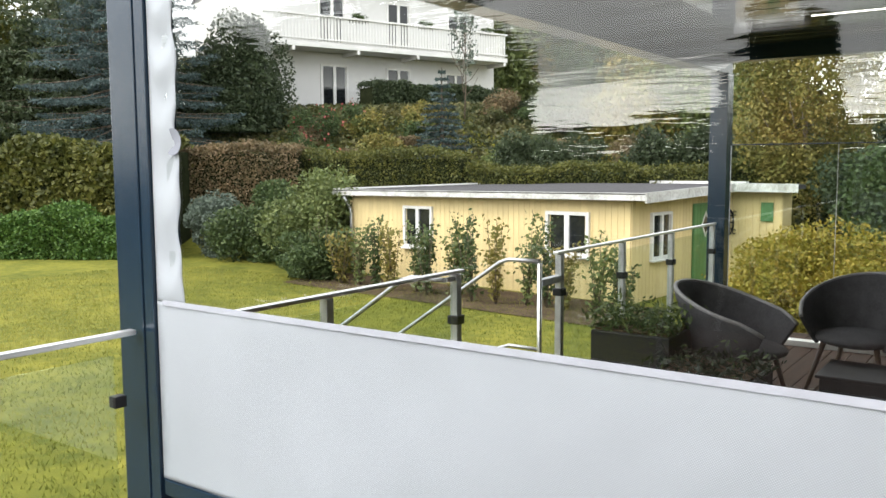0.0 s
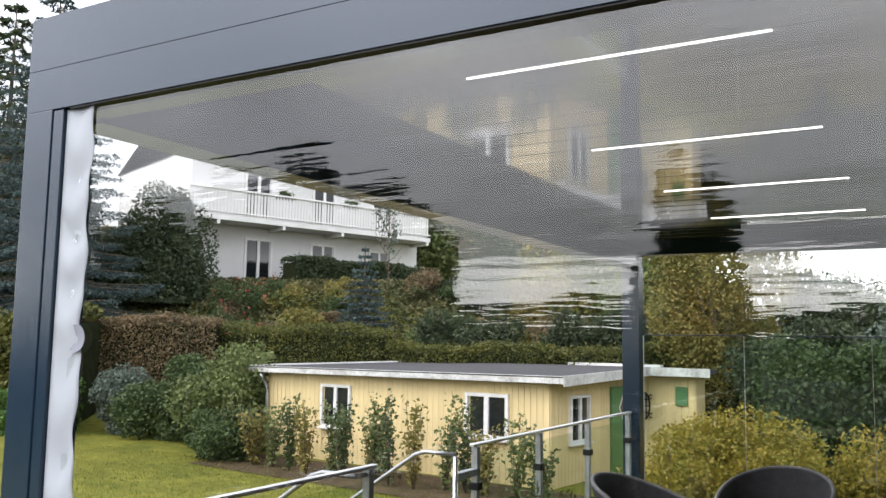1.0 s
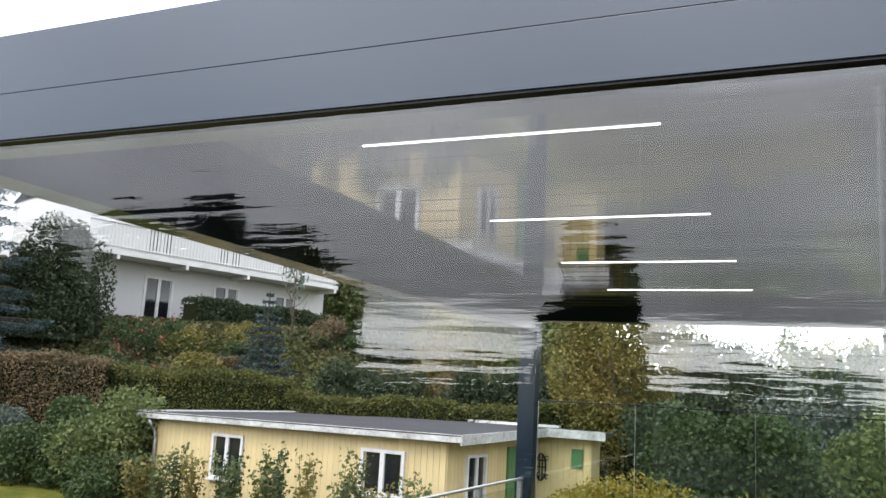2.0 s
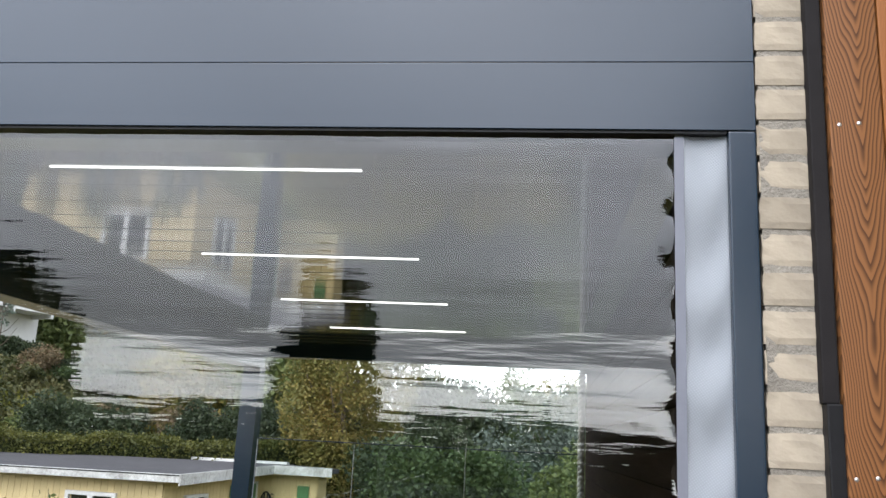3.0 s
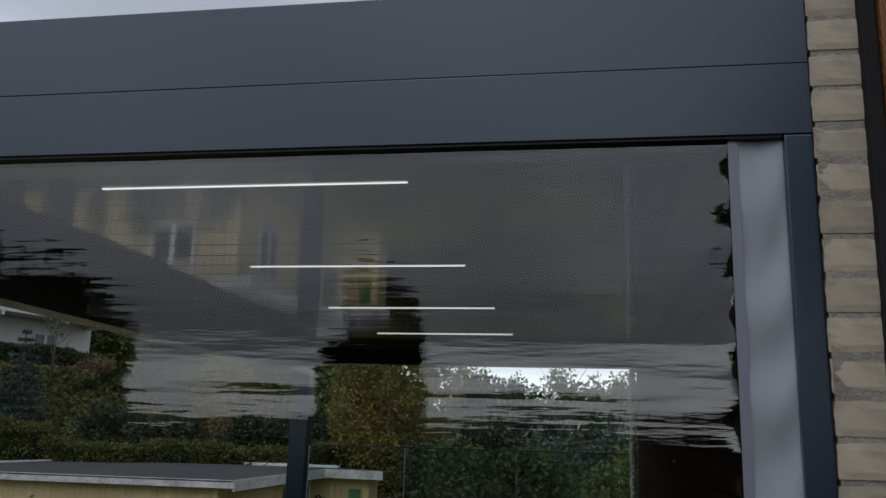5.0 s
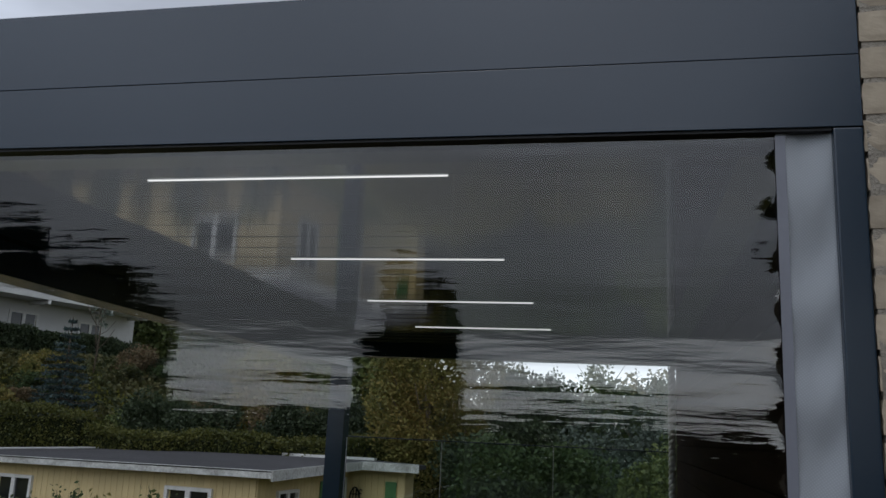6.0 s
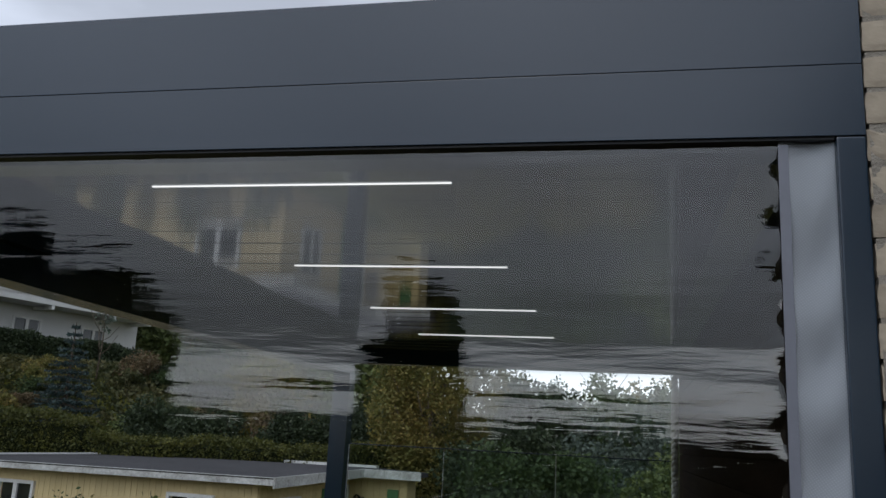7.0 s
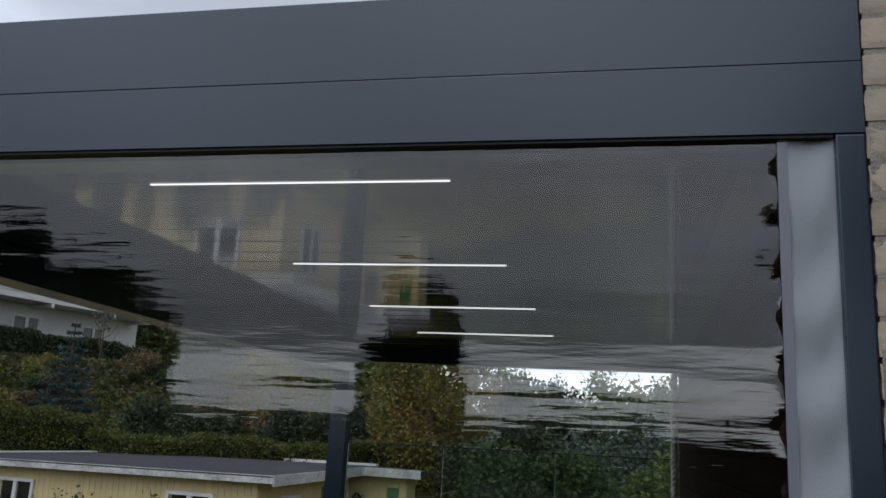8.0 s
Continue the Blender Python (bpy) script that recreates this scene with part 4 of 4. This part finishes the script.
# ---- white house on the slope ----
def build_house():
    """Local axes: x along the facade to the right, y inwards, z from its base."""
    ang = math.degrees(math.atan2(0.941, 0.337))
    h = thing("house", "white rendered two-storey house with a long wooden balcony", "house", at=pose(-24.6, 23.2, 3.42, 0, 0, ang))
    part("wall", box(-1.8, 9.35, 0.0, 8, -1.2, 5.4), RENDER, h)
    part("plinth", box(-1.8, 9.36, -0.03, 0.0, -1.2, -0.02), FELT, h)
    for x0, x1, z0, z1 in ((0.60, 1.68, 0.30, 1.98), (3.66, 4.72, 1.36, 2.0), (6.68, 7.66, 1.34, 1.95)):
        window(h, "window", x0, x1, z0, z1, label="white framed double window", deep=0.06)
    for x0, x1, z0, z1 in ((0.52, 1.62, 2.95, 4.65), (3.70, 4.72, 2.95, 4.7), (6.80, 7.84, 2.95, 4.5)):
        window(h, "window", x0, x1, z0, z1, label="white framed glazed balcony door", deep=0.06, sill=False)
    b = new("balcony")
    b.parent = h
    tagged(b, "long white painted timber balcony with upright balusters")
    x0, x1, yb = -2.4, 9.15, -1.25
    part("deck", box(x0, x1, yb, -0.01, 2.52, 2.70, 0.01), WHITE, b)
    part("top_rail", box(x0, x1, yb - 0.02, yb + 0.08, 3.68, 3.75, 0.01), WHITE, b)
    part("bottom_rail", box(x0, x1, yb, yb + 0.05, 2.80, 2.86, 0.01), WHITE, b)
    part("top_rail", box(x1 - 0.08, x1, yb + 0.1, -0.02, 3.68, 3.75, 0.01), WHITE, b)
    me = mesh_of("baluster", box(-0.045, 0.045, 0, 0.025, 2.75, 3.70), WHITE)
    for i in range(int((x1 - x0) / 0.14)):
        ob = new("baluster", me)
        ob.parent = b
        ob.location = (x0 + 0.07 + i * 0.14, yb + 0.052, 0)
    for i in range(8):
        ob = new("baluster", me)
        ob.parent = b
        ob.matrix_local = pose(x1 - 0.10, yb + 0.12 + i * 0.14, 0, 0, 0, 90)
    for x in (-1.2, 1.6, 4.4, 7.2, 9.0):
        part("bracket", box(x - 0.06, x + 0.06, yb, -0.01, 2.36, 2.518, 0.01), WHITE, b)
    for x in (1.7, 4.9, 8.2):
        fb = new("flower_box")
        fb.parent = b
        part("trough", box(x - 0.4, x + 0.4, yb + 0.09, yb + 0.25, 3.60, 3.76, 0.01), BLACK, fb)
        pts = blob_points((x, yb + 0.17, 3.86), (0.45, 0.14, 0.14), 160, seed=int(x * 10))
        v, f = leaves(pts, 0.06)
        from_arrays("flowers", v, f, L_MID, fb)
    rf = new("roof")
    rf.parent = h
    bm = bmesh.new()
    q = [(-1.85, -0.3, 5.4), (9.7, -0.3, 5.4), (9.7, 4, 7.2), (-1.85, 4, 7.2), (9.7, 8.3, 5.4), (-1.85, 8.3, 5.4)]
    vs = [bm.verts.new(p) for p in q]
    bm.faces.new((vs[0], vs[1], vs[2], vs[3]))
    bm.faces.new((vs[3], vs[2], vs[4], vs[5]))
    bm.faces.new((vs[0], vs[5], vs[4], vs[1]))
    part("tiles", bm, TILE, rf).modifiers.new("thick", "SOLIDIFY").thickness = 0.12
    part("eaves_board", box(-1.85, 9.7, -0.33, -0.30, 5.22, 5.42, 0.004), WHITE, rf)


build_house()

# ---- hedges, shrubs and trees ----
hedge("hedge", "clipped bright green hedge beside the beech hedge", (-17.15, 15.35), (-12.55, 16.5), 1.0, 2.35, 10000, 0.055, L_HEDGE, 8)
hedge("hedge", "clipped yellow-green garden hedge behind the shed", (-12.5, 16.53), (-1.5, 19.2), 1.0, 2.12, 24000, 0.055, L_HEDGE, 2)
hedge("hedge", "brownish clipped beech hedge at the lawn's edge", (-20.5, 13.2), (-16.9, 15.03), 1.0, 2.3, 11000, 0.06, L_BROWN, 3)
hedge("hedge", "tall yellow-green clipped hedge along the lawn", (-27.0, 8.5), (-19.0, 12.6), 1.6, 2.6, 17000, 0.12, L_HEDGE, 4, top_wave=0.16)
hedge("hedge", "low bright green ground cover under the hedge", (-24.5, 7.6), (-18.0, 11.4), 1.4, 1.0, 16000, 0.07, L_FRESH, 5, top_wave=0.2)

hedge("hedge", "tall dark hedge of mixed evergreens behind the lawn", (-37.0, 8.5), (-25.5, 17.5), 1.8, 4.2, 22000, 0.12, L_DARK, 7, top_wave=0.5)
shrub("shrub", "rounded light green shrub beside the yellow shed", "shrub", (-13.3, 11.7, 0.15), (1.25, 1.1, 1.2), 9500, 0.075, L_LIGHT, seed=11)
shrub("shrub", "dark green leafy shrub at the lawn's edge", "shrub", (-15.5, 12.1, 0.1), (1.3, 1.0, 1.15), 8000, 0.07, L_MID, seed=12)
shrub("shrub", "dark green leafy shrub beside the shed corner", "shrub", (-12.3, 10.5, -0.35), (0.9, 0.8, 0.6), 5000, 0.06, L_MID, seed=13)
shrub("shrub", "grey-green shrub at the lawn's edge", "shrub", (-17.2, 12.2, -0.05), (1.0, 0.8, 0.95), 5500, 0.06, L_PALE, seed=14)

# thin upright shrubs in a bed along the shed wall
bed = from_arrays("planting_bed", *[[(-12.3, 9.7, -0.765), (-5.2, 8.9, -0.765), (-5.0, 10.8, -0.765), (-12.3, 11.4, -0.765)], [(0, 1, 2, 3)]], SOIL)
tagged(bed, "bare brown soil of the planting bed along the shed", "soil", kind="structure")
rs = random.Random(5)
for k in range(17):
    fx = k / 16
    x = -11.9 + 6.4 * fx + rs.uniform(-0.12, 0.12)
    y = 10.3 - 0.55 * fx + rs.uniform(-0.2, 0.2)
    hgt = rs.uniform(0.9, 1.45)
    t = thing("bush", "thin upright garden shrub in the bed by the shed", "bush", "shrubs along the shed", at=Matrix.Translation((x, y, -0.78)))
    bm = bmesh.new()
    pts = []
    for j in range(7):
        a, rr = rs.uniform(0, 6.28), rs.uniform(0.05, 0.3)
        top = Vector((math.cos(a) * rr, math.sin(a) * rr, hgt * rs.uniform(0.6, 1.05)))
        tube([(0, 0, -0.03), (top.x * 0.6, top.y * 0.6, top.z * 0.5), top], 0.010, 5, bm, taper=0.003)
        for q in np.linspace(0.12, 1, 16):
            for r2 in range(5 if q > 0.3 else 3):
                pts.append((top.x * q + rs.gauss(0, 0.055), top.y * q + rs.gauss(0, 0.055), top.z * q + rs.gauss(0, 0.05)))
    part("stem", bm, BARK, t)
    v, f = leaves(np.array(pts), 0.045)
    from_arrays("crown", v, f, (L_LIGHT, L_MID, L_AUTUMN)[k % 3], t)

# beyond the terrace, behind the windscreen
shrub("shrub", "large yellow-leaved bush behind the terrace", "shrub", (-2.6, 9.0, -0.05), (1.25, 1.0, 0.95), 17000, 0.042, L_YELLOW, seed=21, clumps=40)
shrub("shrub", "yellow-green bush behind the terrace", "shrub", (-0.9, 9.4, -0.25), (1.0, 0.9, 0.8), 11000, 0.042, L_YELLOW, seed=22)
shrub("shrub", "tall green shrub behind the windscreen", "shrub", (0.6, 10.4, 0.35), (1.3, 1.1, 1.35), 9000, 0.06, L_LIGHT, seed=23)
shrub("shrub", "dark green garden shrub behind the windscreen", "shrub", (-1.6, 13.0, 0.5), (1.6, 1.3, 1.5), 10000, 0.075, L_MID, seed=24)
shrub("shrub", "dense dark green shrub behind the shed annex", "shrub", (-2.6, 16.0, 0.7), (1.7, 1.4, 1.6), 9000, 0.08, L_DARK, seed=25)
shrub("shrub", "green mixed shrub behind the windscreen", "shrub", (1.6, 14.2, 0.8), (2.0, 1.5, 1.9), 11000, 0.08, L_MID, seed=26)
shrub("shrub", "grey-green shrub among dark bushes", "shrub", (-0.3, 16.6, 0.9), (1.7, 1.4, 1.9), 9000, 0.08, L_PALE, seed=27)
shrub("shrub", "dark evergreen shrub on the slope", "shrub", (-7.2, 20.8, 1.3), (1.7, 1.3, 1.3), 8000, 0.08, L_DARK, seed=28)
tree("autumn_tree", "tall slender tree with yellow-green autumn leaves", (-4.75, 18.2), 6.6, 3.7, (1.85, 1.5, 3.2), 30000, 0.056, L_AUTUMN, seed=31, trunk_r=0.09)
tree("bare_tree", "small twisted garden tree with thin brown foliage", (-9.6, 20.6), 3.0, 2.4, (1.1, 1.0, 0.6), 1500, 0.06, L_BROWN, seed=32, trunk_r=0.09)
for k, (x, y, hh, rr, mt) in enumerate(((3.2, 21, 3.5, 2.2, L_DARK), (0.4, 22.5, 3.3, 2.0, L_MID), (-2.8, 23.0, 3.4, 2.0, L_DARK), (-6.3, 24.5, 3.2, 2.0, L_DARK), (6.0, 19.5, 3.6, 2.5, L_MID), (-9.8, 25.4, 3.4, 2.0, L_DARK), (-15.3, 26.2, 1.5, 1.5, L_DARK))):
    hh *= 1.3 if x > -7 else 1.0
    tree("tree", "leafy green tree closing the garden", (x, y), hh, hh * 0.55, (rr, rr, hh * 0.48), 12000, 0.10, mt, seed=40 + k, trunk_r=0.12, group="trees closing the garden")

for k, (x, y) in enumerate(((-10.9, 19.4), (-9.2, 20.1), (-7.7, 20.4), (-12.6, 19.6))):
    shrub("shrub", "dark evergreen shrub behind the garden hedge", "shrub", (x, y, 1.35), (1.2, 1.0, 1.1), 5000, 0.08, L_DARK, group="dark shrubs behind the hedge", seed=230 + k)
# slope below the white house
hedge("hedge", "dark clipped evergreen hedge before the white house", (-22.1, 23.7), (-20.0, 29.6), 1.3, 1.5, 12000, 0.09, L_DARK, 6, z_base=3.05)
shrub("shrub", "big dark evergreen bush at the corner of the white house", "shrub", (-23.9, 18.9, 3.2), (2.1, 2.1, 3.5), 42000, 0.10, L_DARK, seed=51, clumps=60)
shrub("shrub", "dark evergreen bush below the tall spruce", "shrub", (-24.9, 17.3, 2.9), (1.7, 1.6, 2.1), 14000, 0.09, L_DARK, seed=54, clumps=50)
conifer("blue_spruce", "small blue-green spruce on the garden slope", (-16.2, 20.5), 3.0, 1.1, 14, 34, 0.04, L_SPRUCE, 52)
tree("sapling", "thin young tree with sparse pale leaves", (-17.3, 23.4), 4.4, 3.0, (0.7, 0.7, 1.4), 420, 0.08, L_PALE, seed=53, trunk_r=0.035)
rs = random.Random(9)
mats = (L_MID, L_HEDGE, L_LIGHT, L_AUTUMN, L_BROWN, L_SLOPE)
for k in range(56):
    fx, fy = rs.random(), rs.random()
    x = -21.5 + 13.0 * fx + 3 * fy
    y = 18.2 + 5.5 * fx * 0.6 + 6.0 * fy
    z = ground_z(x, y)
    r0 = rs.uniform(0.4, 0.95)
    shrub("perennial", "mixed green and rust perennial on the garden slope", "shrub", (x, y, z + r0 * 0.5), (r0, r0, r0 * 0.75), 1500, 0.075, mats[k % 6], group="plants on the slope", seed=60 + k, stem=False, clumps=16)
for k, (x, y) in enumerate(((-19.0, 16.9), (-18.3, 17.4), (-19.5, 17.6), (-20.3, 19.6), (-19.8, 20.3), (-20.8, 19.0))):
    z = ground_z(x, y)
    t = shrub("rose_bush", "rose bush with red blooms on the slope", "shrub", (x, y, z + 0.7), (0.55, 0.5, 0.7), 1500, 0.06, L_MID, group="rose bushes", seed=100 + k)
    v, f = leaves(blob_points((0, 0, 0.75), (0.6, 0.55, 0.75), 46, seed=200 + k), 0.09, length=1.0)
    from_arrays("blooms", v, f, L_RED, t)

# tall spruces at the left of the lawn
conifer("blue_spruce", "tall blue spruce with drooping boughs beside the lawn", (-24.0, 14.6), 12.0, 3.7, 20, 420, 0.034, L_SPRUCE, 71)
conifer("spruce", "dark green spruce behind the hedge", (-28.5, 16.0), 11.0, 3.8, 20, 120, 0.07, L_DARK, 72)
conifer("spruce", "dark green spruce behind the lawn hedge", (-33.0, 11.0), 9.0, 3.8, 18, 60, 0.10, L_DARK, 73)
for k, (x, y, hh) in enumerate(((-38, 16, 7.5), (-42, 8, 8), (-40, 24, 8.5), (-46, 2, 8), (-44, -8, 8))):
    tree("tree", "far broadleaf tree behind the hedge", (x, y), hh, hh * 0.55, (3.2, 3.2, hh * 0.45), 9000, 0.16, L_HEDGE, seed=80 + k, trunk_r=0.2, group="far trees")
# trees far up the hill and round the garden
rs = random.Random(14)
for k in range(30):
    b = -62 + 97 * k / 29
    a = radians(b)
    d = rs.uniform(55, 80)
    x, y = math.sin(a) * d, math.cos(a) * d
    hh = rs.uniform(4.5, 7.5) if b < -31 else (rs.uniform(9.0, 11.5) if b < -19 else rs.uniform(8.0, 10.5))
    tree("tree", "far autumn tree on the hillside", (x, y), hh, hh * 0.55, (4.2 if -31 < b < -19 else 2.8, 2.8, hh * 0.45), 16000 if b < -19 else 2000, 0.22, (L_HEDGE, L_MID, L_LIGHT, L_AUTUMN)[k % 4], seed=120 + k, trunk_r=0.2, group="far trees")
for k in range(9):
    a = radians(-32 + 15 * k / 8)
    d = rs.uniform(40, 48)
    hh = rs.uniform(6.5, 8.5)
    tree("tree", "dense yellowing tree on the hillside above the hedge", (math.sin(a) * d, math.cos(a) * d), hh, hh * 0.5, (3.6, 2.6, hh * 0.48), 9000, 0.2, (L_LIGHT, L_AUTUMN, L_MID)[k % 3], seed=400 + k, trunk_r=0.2, group="far trees")
# leafy ground cover over the planted slope
n = 60000
gx, gy = RNG.uniform(-26, -5, n), RNG.uniform(16.5, 31, n)
gz = np.array([ground_z(p, q) for p, q in zip(gx, gy)])
v, f = leaves(np.stack([gx, gy, gz + RNG.uniform(0.02, 0.4, n)], 1), 0.09)
tagged(from_arrays("ground_cover", v, f, L_SLOPE), "mixed green ground cover on the garden slope", "plants", kind="stuff")
# dark evergreens behind the camera that the film mirrors
for k, (b, d, hh, rr) in enumerate(((-16.0, 24, 7.6, 1.75), (-36.4, 26, 6.6, 1.9), (-38.8, 26, 7.6, 2.5), (-41.4, 26, 7.8, 2.6), (-44.6, 26, 7.8, 2.6), (-49, 26, 7.5, 2.8), (-54, 27, 6.5, 2.6))):
    x, y = math.sin(radians(b)) * d - 0.4, -math.cos(radians(b)) * d - 1.5
    tree("evergreen", "dense dark columnar evergreen at the garden's far side", (x, y), hh, hh * 0.52, (rr, rr, hh * 0.5), 22000, 0.15, L_EVER, seed=300 + k, trunk_r=0.15, group="dark evergreens")
for k in range(34):
    a = radians(95 + 170 * k / 33)
    d = rs.uniform(40, 55)
    x, y = math.sin(a) * d, math.cos(a) * d
    hh = rs.uniform(3.0, 3.8)
    tree("tree", "broadleaf tree at the garden's far side", (x, y), hh, hh * 0.5, (3.6, 3.6, hh * 0.48), 2200, 0.30, L_EVER, seed=160 + k, trunk_r=0.2, group="far trees")
# unseen hedge, added so the film's lower part mirrors something dark
hedge("hedge", "unseen dark evergreen hedge added behind the camera to darken the film's reflection", (-30.0, -10.5), (4.0, -9.5), 1.4, 2.62, 22000, 0.12, L_EVER, 9, z_base=-0.78, top_wave=0.08)
